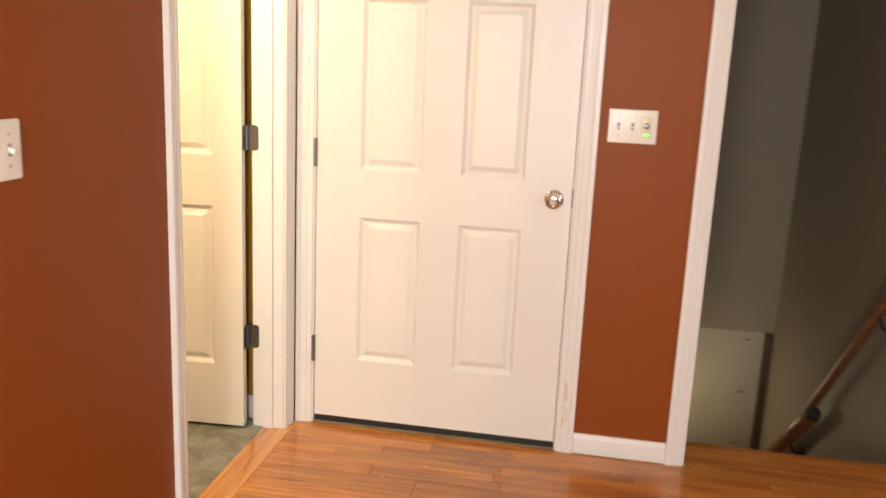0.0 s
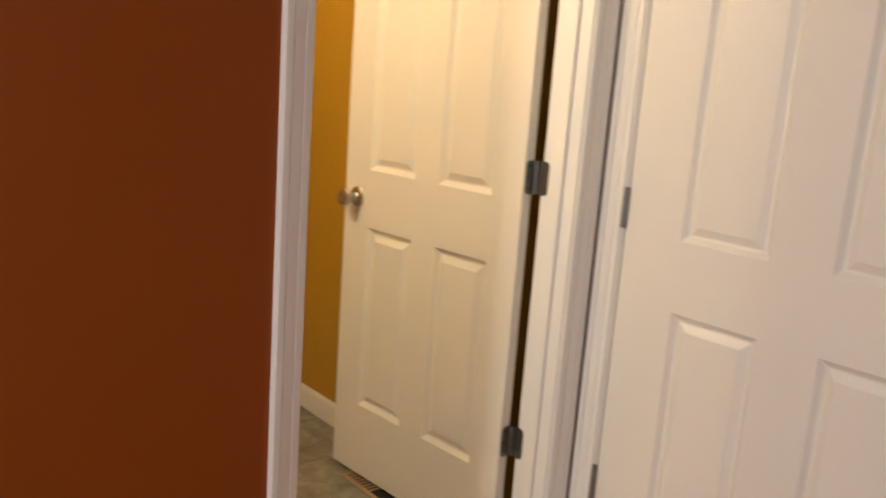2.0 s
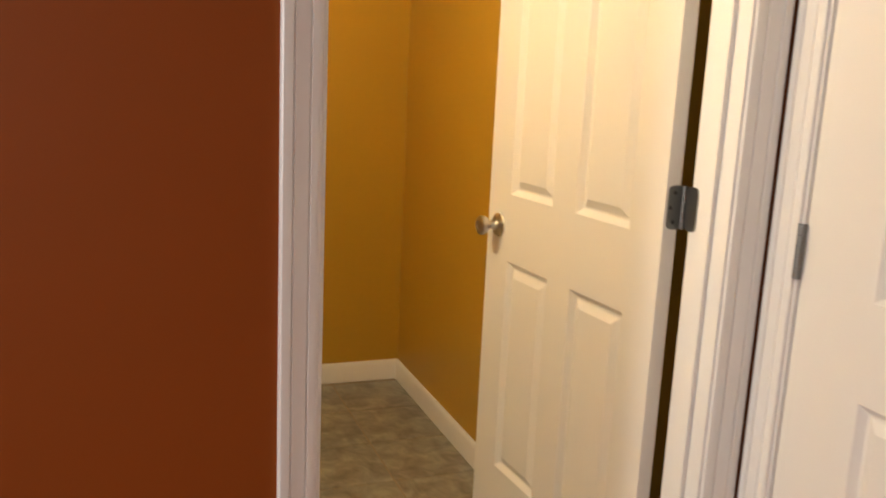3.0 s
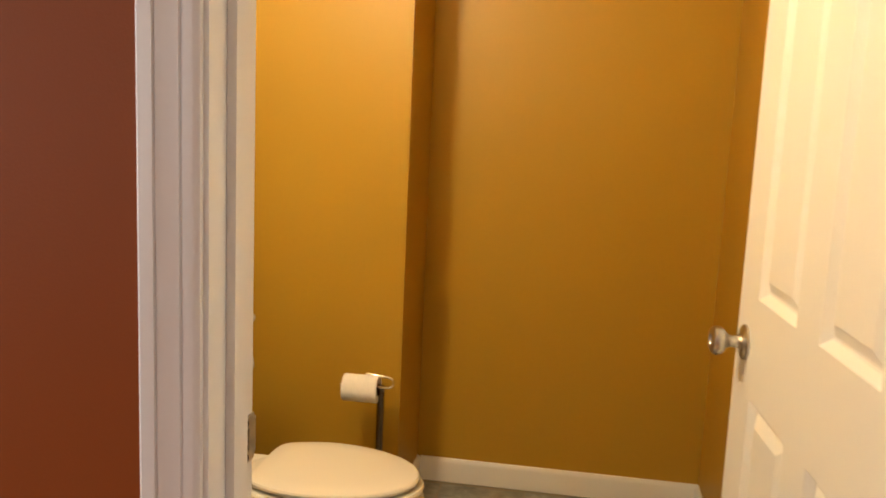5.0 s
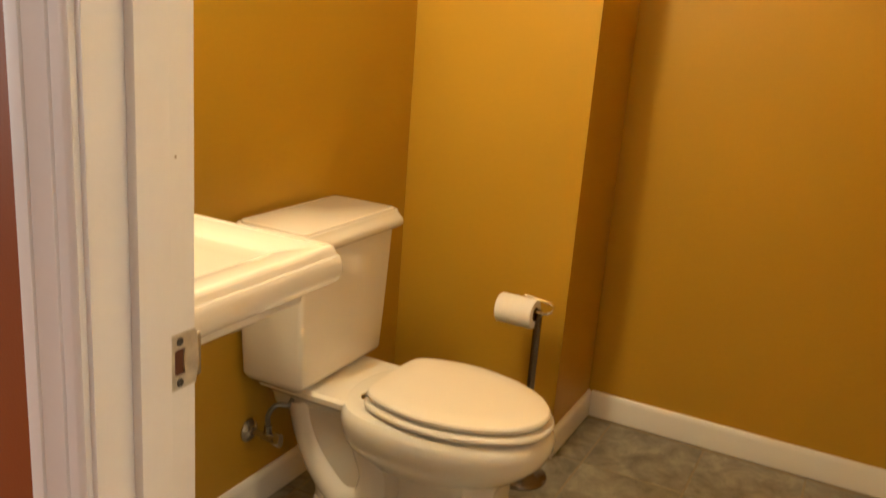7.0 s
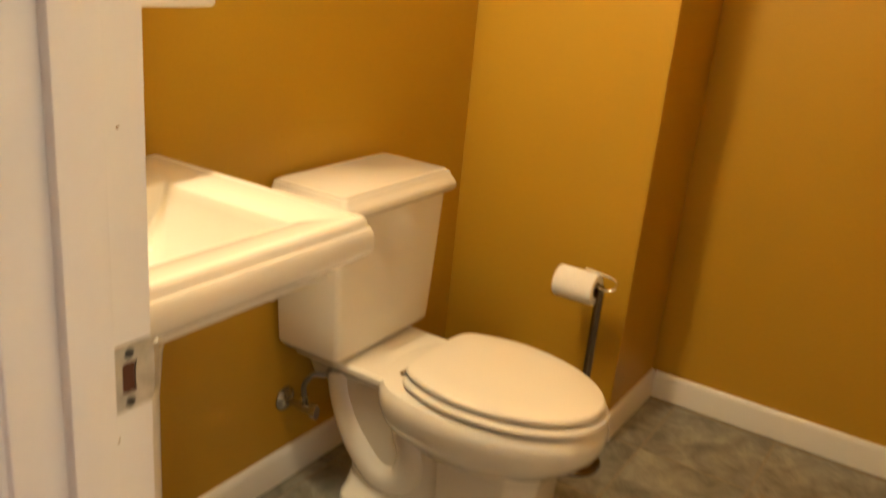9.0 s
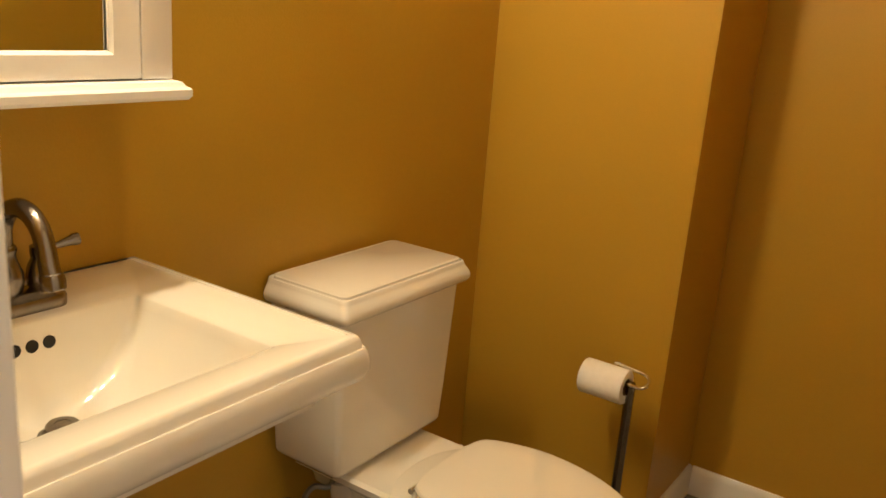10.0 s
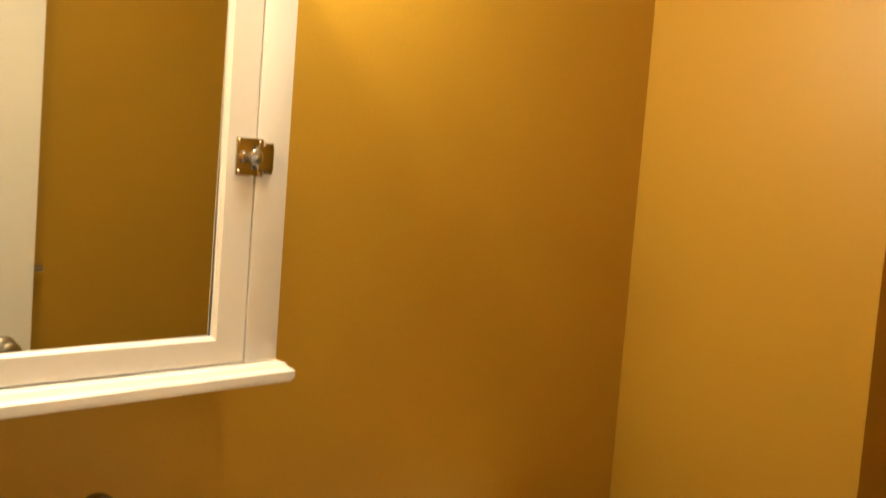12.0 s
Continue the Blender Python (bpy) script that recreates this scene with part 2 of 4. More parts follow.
def smooth_path(pts, steps=6):
    """Catmull-Rom through the points."""
    p = [Vector(q) for q in pts]
    p = [2 * p[0] - p[1]] + p + [2 * p[-1] - p[-2]]
    out = []
    for i in range(1, len(p) - 2):
        for k in range(steps):
            t = k / steps
            out.append(0.5 * (2 * p[i] + (p[i + 1] - p[i - 1]) * t + (2 * p[i - 1] - 5 * p[i] + 4 * p[i + 1] - p[i + 2]) * t * t
                              + (3 * p[i] - p[i - 1] - 3 * p[i + 1] + p[i + 2]) * t ** 3))
    return out + [p[-2]]


# ---------------------------------------------------------------- plan
XL = -1.61        # wall behind basin and toilet
XR = -0.030       # opposite bathroom wall
YF1 = 1.815       # end wall beside the toilet
YF2 = 2.176       # end wall of the deeper part
XB = -1.045       # side of the boxed-out chase
WY = 0.113        # thickness of the wall between hall and bathroom
JL, JR = -0.868, -0.100   # bathroom doorway between jambs
DH = 2.045        # doorway height
CZ = 2.44         # ceiling
AY0, AY1 = -0.087, -1.022  # second doorway between jambs
SY0, SY1 = -1.493, -2.36    # stair opening
AT = 0.12         # thickness of the wall with the second door
HX0, HY0 = -4.6, -3.6      # far ends of the hall


def structure(name, bm, mat, label, category="wall", smooth=0):
    return tagged(part(name, bm, mat, smooth=smooth), label, category, kind="structure")


JT = 0.019
# hall side and bathroom side leaves of the dividing wall
structure("wall_hall_north", boxes((HX0, JL - JT, 0, 0.06, 0, CZ), (JR + JT, 0, 0, 0.06, 0, CZ), (JL - JT, JR + JT, 0, 0.06, DH + JT, CZ)), TERRA,
          "terracotta orange painted hall wall beside the bathroom doorway")
structure("wall_bath_south", boxes((XL, JL - JT, 0.06, WY, 0, CZ), (JR + JT, 0, 0.06, WY, 0, CZ), (JL - JT, JR + JT, 0.06, WY, DH + JT, CZ)), MUSTARD,
          "mustard yellow painted bathroom wall round the doorway")
structure("wall_bath_west", boxes((XL - 0.1, XL, 0.06, YF1, 0, CZ)), MUSTARD, "mustard yellow painted wall behind basin and toilet")
structure("wall_bath_chase", boxes((XL - 0.1, XB, YF1, YF2, 0, CZ)), MUSTARD, "mustard yellow boxed-out chase beside the toilet")
structure("wall_bath_north", boxes((XL - 0.1, 0.1, YF2, YF2 + 0.1, 0, CZ)), MUSTARD, "mustard yellow painted end wall of the bathroom")
structure("wall_bath_east", boxes((XR, 0.1, WY, YF2, 0, CZ)), MUSTARD, "mustard yellow painted wall behind the open door")
structure("wall_hall_east", boxes((0, AT, AY0 + JT, 0.0, 0, CZ), (0, AT, SY0 + JT, AY1 - JT, 0, CZ), (0, AT, AY1 - JT, AY0 + JT, DH + JT, CZ),
                                  (0, AT, SY1 - JT, SY0 + JT, DH + JT, CZ), (0, AT, HY0, SY1 - JT, 0, CZ)), TERRA,
          "terracotta orange painted hall wall with door and stair opening")
# opening here is made for the added, unseen south window
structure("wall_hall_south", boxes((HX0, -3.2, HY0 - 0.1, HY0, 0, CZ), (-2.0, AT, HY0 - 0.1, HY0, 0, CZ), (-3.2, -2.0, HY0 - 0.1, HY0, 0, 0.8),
                                   (-3.2, -2.0, HY0 - 0.1, HY0, 2.1, CZ)), TERRA, "terracotta orange painted hall wall with an unseen window")
structure("wall_hall_west", boxes((HX0 - 0.1, HX0, HY0, -1.25, 0, CZ), (HX0 - 0.1, HX0, -0.45, 0.06, 0, CZ), (HX0 - 0.1, HX0, -1.25, -0.45, 0, 0.8),
                                  (HX0 - 0.1, HX0, -1.25, -0.45, 2.1, CZ)), TERRA, "terracotta orange painted hall wall with an unseen window")
structure("closet_back", boxes((AT + 0.6, AT + 0.7, -1.35, 0.1, 0, CZ)), GREY, "grey wall behind the closed door")
structure("ceiling_bath", boxes((XL - 0.1, 0.1, 0.06, YF2 + 0.1, CZ, CZ + 0.1)), CEIL, "white painted bathroom ceiling", "ceiling")
structure("ceiling_hall", boxes((HX0 - 0.1, 3.9, HY0 - 0.1, 0.06, CZ, CZ + 0.1)), CEIL, "white painted hall ceiling", "ceiling")

# hall windows behind the walk; the second is added only to carry fill light
def hall_window(name, m, hw):
    """Local x through the wall, y across, z up, about the opening's centre."""
    win = empty(name, m, "white framed hall window out of view", "window", "structure")
    part("window_frame", boxes((-0.05, 0.05, -hw, 0.05 - hw, -0.65, 0.65), (-0.05, 0.05, hw - 0.05, hw, -0.65, 0.65), (-0.05, 0.05, 0.05 - hw, hw - 0.05, -0.65, -0.60),
                               (-0.05, 0.05, 0.05 - hw, hw - 0.05, 0.60, 0.65), (-0.03, 0.03, -0.02, 0.02, -0.60, 0.60)), TRIM, win)
    for y0, y1 in ((0.05 - hw, -0.02), (0.02, hw - 0.05)):
        pane = part("pane", boxes((-0.003, 0.003, y0, y1, -0.60, 0.60)), PANE, win)
        pane.visible_shadow = False


hall_window("window_1", pose(HX0 - 0.05, -0.85, 1.45), 0.40)
hall_window("added_window", pose(-2.6, HY0 - 0.05, 1.45, 0, 0, 90), 0.60)

# ---------------------------------------------------------------- trim
CASING = ((0.000, 0.000), (0.000, 0.0080), (0.002, 0.0098), (0.008, 0.0112), (0.0165, 0.0118), (0.0178, 0.0090), (0.0192, 0.0090), (0.0208, 0.0118),
          (0.030, 0.0128), (0.040, 0.0150), (0.0422, 0.0155), (0.0432, 0.0127), (0.0446, 0.0127), (0.0460, 0.0160), (0.056, 0.0168), (0.060, 0.0165),
          (0.063, 0.0140), (0.063, 0.000))


def casing(u0, u1, h, place, wide=1.0):
    """A moulded casing round an opening; place(u, v, n) gives the world point. wide: how much wider the second leg is."""
    bm = bmesh.new()
    loft(bm, [[place(u0 - s, 0.0, n), place(u0 - s, h + s, n), place(u1 + s * wide, h + s, n), place(u1 + s * wide, 0.0, n)] for s, n in CASING], False, False, False)
    for k in (0, 3):
        pts = [((u0 - s, 0.0), (u0 - s, h + s), (u1 + s * wide, h + s), (u1 + s * wide, 0.0))[k] + (n,) for s, n in CASING]
        bm.faces.new([bm.verts.new(place(*p)) for p in pts])
    return bm


REV = 0.006
structure("trim_bath_door_hall_side", casing(JL - REV, JR + REV, DH + REV, lambda u, v, n: (u, -n, v), 1.175), TRIM, "white moulded door casing on terracotta wall", "door casing", 30)
structure("trim_bath_door_inside", casing(JL - 0.007, JR + 0.007, DH + 0.007, lambda u, v, n: (u, WY + n * 0.9, v)), TRIM, "white moulded door casing inside the bathroom", "door casing", 30)
trim_closet = structure("trim_closet_door", casing(-AY0 - REV, -AY1 + REV, DH + REV, lambda u, v, n: (-n, -u, v)), TRIM, "white moulded casing round the closed door", "door casing", 30)
structure("trim_stair_opening", casing(-SY0 - REV, -SY1 + REV, DH + REV, lambda u, v, n: (-n, -u, v)), TRIM, "white moulded casing round the stair opening", "door casing", 30)


def jambs(name, label, axis, a0, a1, depth, stop0, stop1):
    """Jamb lining with a stop strip. axis 0: the doorway lies along x, 1: along y."""
    def bx(a, b, c, d, e, f):
        return (a, b, c, d, e, f) if axis == 0 else (c, d, -b, -a, e, f)
    ob = empty(name, pose(0, 0, 0), label, "door jamb", "structure")
    part("jamb", boxes(bx(a0 - JT, a0, *depth, 0, DH), bevel=0.0015), TRIM, ob)
    part("jamb", boxes(bx(a1, a1 + JT, *depth, 0, DH), bevel=0.0015), TRIM, ob)
    part("head", boxes(bx(a0 - JT, a1 + JT, *depth, DH, DH + JT), bevel=0.0015), TRIM, ob)
    if stop0 is not None:
        part("stop", boxes(bx(a0, a0 + 0.011, stop0, stop1, 0, DH), bevel=0.002), TRIM, ob)
        part("stop", boxes(bx(a1 - 0.011, a1, stop0, stop1, 0, DH), bevel=0.002), TRIM, ob)
        part("stop", boxes(bx(a0 + 0.011, a1 - 0.011, stop0, stop1, DH - 0.011, DH), bevel=0.002), TRIM, ob)
    return ob


jamb_b = jambs("trim_bath_jamb", "white painted bathroom door jamb, scuffed, with strike plate", 0, JL, JR, (-0.002, WY + 0.002), 0.038, 0.075)
jambs("trim_closet_jamb", "white painted jamb of the closed door", 1, -AY0, -AY1, (-0.002, AT + 0.002), 0.052, 0.09)
jamb_s = jambs("trim_stair_jamb", "white painted jamb of the stair opening", 1, -SY0, -SY1, (-0.002, AT + 0.002), None, None)

part("keeper", boxes((0.030, 0.055, SY0 - 0.0015, SY0 + 0.001, 0.90, 0.955), bevel=0.0005), HINGE, jamb_s, "small steel keeper plate")

# strike plate let into the latch jamb
strike = empty("strike_plate", pose(JL, WY - 0.018, 0.957), "worn steel strike plate screwed to the white jamb", "strike plate")
bm = bmesh.new()
hole = [(-0.0085, -0.0115), (-0.0085, 0.0115), (-0.004, 0.0135), (0.005, 0.0125), (0.0035, 0.006), (0.0035, -0.006), (0.005, -0.0125), (-0.004, -0.0135)]
rim = [(-0.0195, -0.014), (-0.0195, 0.014), (-0.0165, 0.0275), (0.019, 0.0275), (0.022, 0.012), (0.022, -0.012), (0.019, -0.0275), (-0.0165, -0.0275)]
loft(bm, [[(x, a, b) for a, b in ring] for x, ring in ((0.0, rim), (0.0018, rim), (0.0024, [(a * 0.97, b * 0.98) for a, b in rim]), (0.0024, hole), (0.0002, hole))], False, False)
part("plate", bm, STRIKE, strike)
bm = bmesh.new()
loft(bm, [[(0.0022, 0.021, z), (0.0014, 0.0262, z), (-0.003, 0.0285, z), (-0.0042, 0.0275, z), (0.0002, 0.0252, z), (0.0008, 0.021, z)] for z in (-0.021, 0.021)])
part("lip", bm, STRIKE, strike, "curled steel lip")
# flat plate closes the opening; the hole's shade is put into its colour
part("mortise", boxes((0.0002, 0.0008, -0.0085, 0.005, -0.0135, 0.0135)), MORTISE_DARK, strike, "dark plate standing for the latch hole")
for z in (-0.0205, 0.0205):
    part("screw", turned(((0.0042, 0), (0.0042, 0.0006), (0.003, 0.0012), (0.0008, 0.0006), (0.0005, 0.0006)), 14), BLACKSCREW, strike, m=pose(0.0024, -0.002, z, 0, 90, 0))


def baseboard(name, p, q, out, label="white painted baseboard with eased top", h=0.092, t=0.013):
    """From p to q on the floor, proud of the wall towards out."""
    prof = ((0.0, 0.003), (t, 0.003), (t, h - 0.018), (t - 0.003, h - 0.006), (t - 0.008, h), (0, h))
    bm = bmesh.new()
    loft(bm, [[(e[0] + out[0] * a, e[1] + out[1] * a, z) for a, z in prof] for e in (p, q)])
    return structure(name, bm, TRIM, label, "baseboard", 30)


baseboard("baseboard_bath_west", (XL, WY), (XL, YF1), (1, 0))
baseboard("baseboard_bath_chase_end", (XL + 0.014, YF1), (XB, YF1), (0, -1))
baseboard("baseboard_bath_chase_side", (XB, YF1 - 0.013), (XB, YF2), (1, 0))
baseboard("baseboard_bath_north", (XB + 0.0135, YF2), (XR, YF2), (0, -1))
baseboard("baseboard_bath_east", (XR, WY), (XR, YF2 - 0.0135), (-1, 0))
baseboard("baseboard_bath_south", (XL + 0.014, WY), (JL - 0.072, WY), (0, 1))
baseboard("baseboard_hall_east", (0, AY1 - 0.070), (0, SY0 + 0.070), (-1, 0), h=0.078)
baseboard("baseboard_hall_north", (HX0, 0), (JL - 0.072, 0), (0, -1), h=0.088)


# ---------------------------------------------------------------- doors
def panel_mesh(w, h, side):
    """A raised panel w by h in the x-z plane, moulded towards side in y, about its corner."""
    bm = bmesh.new()
    rings = []
    for s, d in ((0.0, 0.0), (0.002, -0.001), (0.013, -0.0120), (0.016, -0.0135), (0.019, -0.0135), (0.022, -0.0125), (0.039, -0.0030), (0.042, -0.0024), (0.045, -0.0024)):
        rings.append([(s, d * side, s), (w - s, d * side, s), (w - s, d * side, h - s), (s, d * side, h - s)])
    loft(bm, rings, False, True)
    return finish("panel", bm, DOORW, 0)


def panel_door(ob, w, h, xs, zs, t, shift=(0, 0)):
    """A six-panel leaf under ob: local x from the hinge edge, y through, z up. xs, zs: spans of the panels."""
    bm = bmesh.new()
    cx = sorted({0.0, w, *[v for s in xs for v in s]})
    cz = sorted({0.0, h, *[v for s in zs for v in s]})
    for y in (0.0, t):
        for a, b in zip(cx, cx[1:]):
            for c, d in zip(cz, cz[1:]):
                if (a, b) in xs and (c, d) in zs:
                    continue
                bm.faces.new([bm.verts.new(p) for p in ((a, y, c), (b, y, c), (b, y, d), (a, y, d))])
    bm2 = bmesh.new()
    loft(bm2, [[(0, y, 0), (w, y, 0), (w, y, h), (0, y, h)] for y in (0.0, t)], False, False)
    merge(bm, bm2)
    leaf = part("leaf", bm, DOORW, ob, m=pose(*shift, 0), smooth=0)
    made = {}
    for a, b in xs:
        for c, d in zs:
            for y, side in ((0.0, -1), (t, 1)):
                key = (round(b - a, 4), round(d - c, 4), side)
                made[key] = made.get(key) or panel_mesh(b - a, d - c, side)
                p = new("panel", made[key])
                p.parent, p.location = leaf, (a, y, c)
    return leaf


def knob(ob, m, mat, label):
    """A turned tulip door knob with its rose, pointing along local z."""
    k = part("knob", turned(((0.033, 0.0), (0.033, 0.004), (0.029, 0.008), (0.016, 0.011), (0.0115, 0.016), (0.0105, 0.028), (0.013, 0.034),
                             (0.021, 0.040), (0.0265, 0.047), (0.0275, 0.054), (0.0255, 0.060), (0.020, 0.0635), (0.012, 0.0642), (0.011, 0.062), (0.001, 0.062)), 32),
             mat, ob, label, m)
    return k


def hinge_leaf(w, h=0.089):
    bm = bmesh.new()
    loft(bm, [rrect(0, w, -h / 2, h / 2, z, 0.012) for z in (0.0, 0.0022)])
    return bm


ZS_B = ((0.240, 0.839), (1.021, 1.605), (1.708, 1.902))
ZS_A = ((0.238, 0.792), (0.967, 1.567), (1.682, 1.887))
# bathroom door, open into the room
OPEN = 86.2
door_b = empty("door_1", pose(JR - 0.001, WY + 0.018, 0.014, 0, 0, 180 - OPEN), "white six-panel bathroom door standing open, with nickel knob", "door", "structure")
leaf_b = panel_door(door_b, 0.752, 2.022, ((0.107, 0.319), (0.421, 0.633)), ZS_B, 0.035, (0.010, 0.008))
knob(door_b, pose(0.698, 0.043, 0.930, -90, 0, 0), NICKEL, "satin nickel tulip knob")
knob(door_b, pose(0.698, 0.008, 0.930, 90, 0, 0), NICKEL, "satin nickel tulip knob")
part("latch_plate", boxes((0.762, 0.7632, 0.014, 0.037, 0.902, 0.958)), NICKEL, door_b)


def axes(loc, ex, ey, ez):
    """A pose from its three axes."""
    m = Matrix((ex, ey, ez)).transposed().to_4x4()
    m.translation = loc
    return m


def butt_hinge(ob, z):
    h = part("hinge", hinge_leaf(0.037), HINGE, ob, "dull steel butt hinge", axes((0.0078, 0.0, z), (0, 1, 0), (0, 0, 1), (1, 0, 0)))
    for k in range(5):
        bm = bmesh.new()
        tube(bm, [(0, -0.0445 + k * 0.0178 + 0.0004, 0), (0, -0.0445 + (k + 1) * 0.0178 - 0.0004, 0)], 0.0058, 14)
        part("knuckle", bm, HINGE, h, m=pose(0.0, 0, -0.002))
    for y, w in ((-0.03, 0.022), (0.0, 0.031), (0.03, 0.022)):
        part("screw", turned(((0.0042, 0), (0.0042, -0.0006), (0.003, -0.0012), (0.0005, -0.0012)), 12), BLACKSCREW, h, m=pose(w, y, 0))
    return h


HZ = (0.345, 1.085, 1.80)
for z in HZ:
    butt_hinge(door_b, z)
    part("hinge_leaf", hinge_leaf(0.036), HINGE, jamb_b, "dull steel hinge leaf", axes((JR, WY + 0.016, z + 0.014), (0, -1, 0), (0, 0, 1), (-1, 0, 0)))

# closed door beside the stairs
door_a = empty("door_2", pose(0.004, AY0 - 0.003, 0.030, 0, 0, -90), "white six-panel door, closed, black weather sweep below", "door", "structure")
W_A = AY0 - AY1 - 0.006
panel_door(door_a, W_A, 2.010, ((0.163, 0.392), (0.532, 0.761)), ZS_A, 0.044)
knob(door_a, pose(W_A - 0.062, 0.0, 0.910, 90, 0, 0), KNOB, "polished nickel knob")
part("door_sweep", boxes((0.0, W_A, 0.002, 0.040, -0.024, -0.001)), BLACK, door_a, "black rubber sweep")
part("latch_plate", boxes((W_A - 0.0005, W_A + 0.0028, -0.005, 0.02, 0.884, 0.948)), BLACKSCREW, door_a)
for z in (0.272, 1.022, 1.80):
    for k in range(5):
        bm = bmesh.new()
        tube(bm, [(0, 0, k * 0.0206 + 0.0004), (0, 0, (k + 1) * 0.0206 - 0.0004)], 0.0080, 14)
        part("hinge_knuckle", bm, HINGE, door_a, m=pose(-0.005, -0.007, z - 0.0515))


# ---------------------------------------------------------------- stairwell
structure("wall_stair_left", boxes((AT, 2.9, SY0 + JT, SY0 + JT + 0.1, -2.7, CZ)), GREY, "grey painted stairwell wall")
structure("wall_stair_right", boxes((AT, 2.9, SY1 - JT - 0.1, SY1 - JT, -2.7, CZ)), GREY, "grey painted stairwell wall carrying the handrail")
structure("wall_stair_end", boxes((2.78, 2.9, SY1 - JT, SY0 + JT, -0.05, CZ), (2.81, 2.9, SY1 - JT, SY0 + JT, -0.305, -0.05)), GREY, "grey painted end wall above the basement stairs")
raw = structure("wall_basement", boxes((2.84, 2.9, SY1 - JT, SY0 + JT, -2.7, -0.305)), DRYWALL, "unpainted drywall at the foot of the stairs")
for y in (-1.70, -2.22):
    for z in (-0.37, -0.75, -1.13):
        part("screw_patch", boxes((2.8385, 2.8395, y - 0.022, y + 0.022, z - 0.006, z + 0.006)), SCREWS, raw)
tagged(part("stud", boxes((2.79, 2.8375, -2.376, -2.328, -2.6, -0.30), bevel=0.003), STUD), "dark rough wooden stud beside the drywall", "post", kind="structure")
structure("floor_basement", boxes((AT, 2.9, SY1 - JT, SY0 + JT, -2.75, -2.7)), GREY, "grey basement floor", "floor")
stair = empty("stairs", pose(0.21, 0, 0), "wooden basement stairs going down", "stairs", "structure")
for k in range(10):
    part("tread", boxes((k * 0.255 - 0.02, k * 0.255 + 0.26, SY1 - JT, SY0 + JT, -0.225 - k * 0.225, -0.19 - k * 0.225), bevel=0.006), OAKX, stair)
    part("riser", boxes((k * 0.255 - 0.018, k * 0.255 - 0.002, SY1 - JT + 0.002, SY0 + JT - 0.002, -0.19 - k * 0.225, 0.0 - k * 0.225 - 0.035)), OAKX, stair)
rail = empty("handrail", pose(0, 0, 0), "reddish brown wooden handrail on grey stairwell wall", "handrail")
bm = bmesh.new()
tube(bm, [(0.30, -2.305, 0.84), (0.646, -2.305, 0.509), (1.46, -2.305, -0.275)], 0.025, 16)
part("rail", bm, RAILW, rail)
bm = bmesh.new()
tube(bm, [(1.385, -2.300, -0.290), (1.40, -2.300, -0.302), (2.15, -2.300, -0.887), (2.165, -2.300, -0.898)], [0.030, 0.043, 0.043, 0.032], 18)
part("lower_rail", bm, RAILW, rail, "thicker lower handrail section")
bm = bmesh.new()
tube(bm, [(1.375, -2.300, -0.282), (1.390, -2.300, -0.294)], 0.036, 18)
part("end_ring", bm, BLACK, rail, "dark metal end ring")
for x, z in ((0.69, 0.455), (1.75, -0.60)):
    bm = bmesh.new()
    tube(bm, smooth_path([(x, -2.378, z - 0.075), (x, -2.33, z - 0.07), (x, -2.305, z - 0.02)], 5), 0.007, 10)
    part("bracket", bm, BLACK, rail, "dark metal bracket")
    part("bracket_plate", boxes((x - 0.02, x + 0.02, -2.3795, -2.374, z - 0.105, z - 0.045), bevel=0.001), BLACK, rail)
bulb = empty("basement_light_bulb", pose(2.45, SY0 + JT, -0.72), "bare light bulb in a white holder", "light bulb")
part("holder", turned(((0.055, 0), (0.055, 0.012), (0.03, 0.03), (0.022, 0.045)), 20), PLATE, bulb, m=pose(0, 0, 0, 90, 0, 0))
part("bulb", turned(((0.013, 0.045), (0.014, 0.06), (0.026, 0.085), (0.030, 0.105), (0.022, 0.125), (0.002, 0.133)), 20), FROST, bulb, m=pose(0, 0, 0, 90, 0, 0))


# ---------------------------------------------------------------- switch plates
def switch_plate(name, m, gangs, label):
    """Local x across, z up, proud towards -y."""
    ob = empty(name, m, label, "light switch")
    w = 0.070 + 0.046 * (gangs - 1)
    bm = bmesh.new()
    loft(bm, [rrect(-w / 2 + s, w / 2 - s, -0.057 + s, 0.057 - s, n, 0.004) for s, n in ((0, 0), (0, 0.003), (0.002, 0.0055), (0.004, 0.006))])
    part("plate", bm, PLATE, ob, m=pose(0, 0, 0, 90, 0, 0))
    return ob, w


def toggle(ob, x):
    part("toggle", boxes((x - 0.005, x + 0.005, -0.0066, -0.0055, -0.012, 0.012)), SLOT, ob)
    t = part("lever", boxes((-0.0035, 0.0035, -0.013, 0.0, -0.005, 0.005), bevel=0.001), PLATE, ob, m=pose(x, -0.006, 0.002, 25, 0, 0))
    for z in (-0.030, 0.030):
        part("screw", turned(((0.0032, 0), (0.0032, 0.0007), (0.0005, 0.0011)), 12), NICKEL, ob, m=pose(x, -0.006, z, 90, 0, 0))


sw, w = switch_plate("switch_plate", pose(0, -1.202, 1.207, 0, 0, -90), 3, "white triple switch plate with green indicator on terracotta wall")
for x in (-0.046, 0.0):
    toggle(sw, x)
part("dimmer_insert", boxes((0.030, 0.062, -0.0075, -0.0055, -0.033, 0.033), bevel=0.0008), IVORY, sw, "ivory timer insert")
part("dimmer_disc", turned(((0.011, 0), (0.011, 0.003), (0.009, 0.004), (0.0005, 0.004)), 20), HINGE, sw, "grey round sensor", pose(0.046, -0.0075, 0.004, 90, 0, 0))
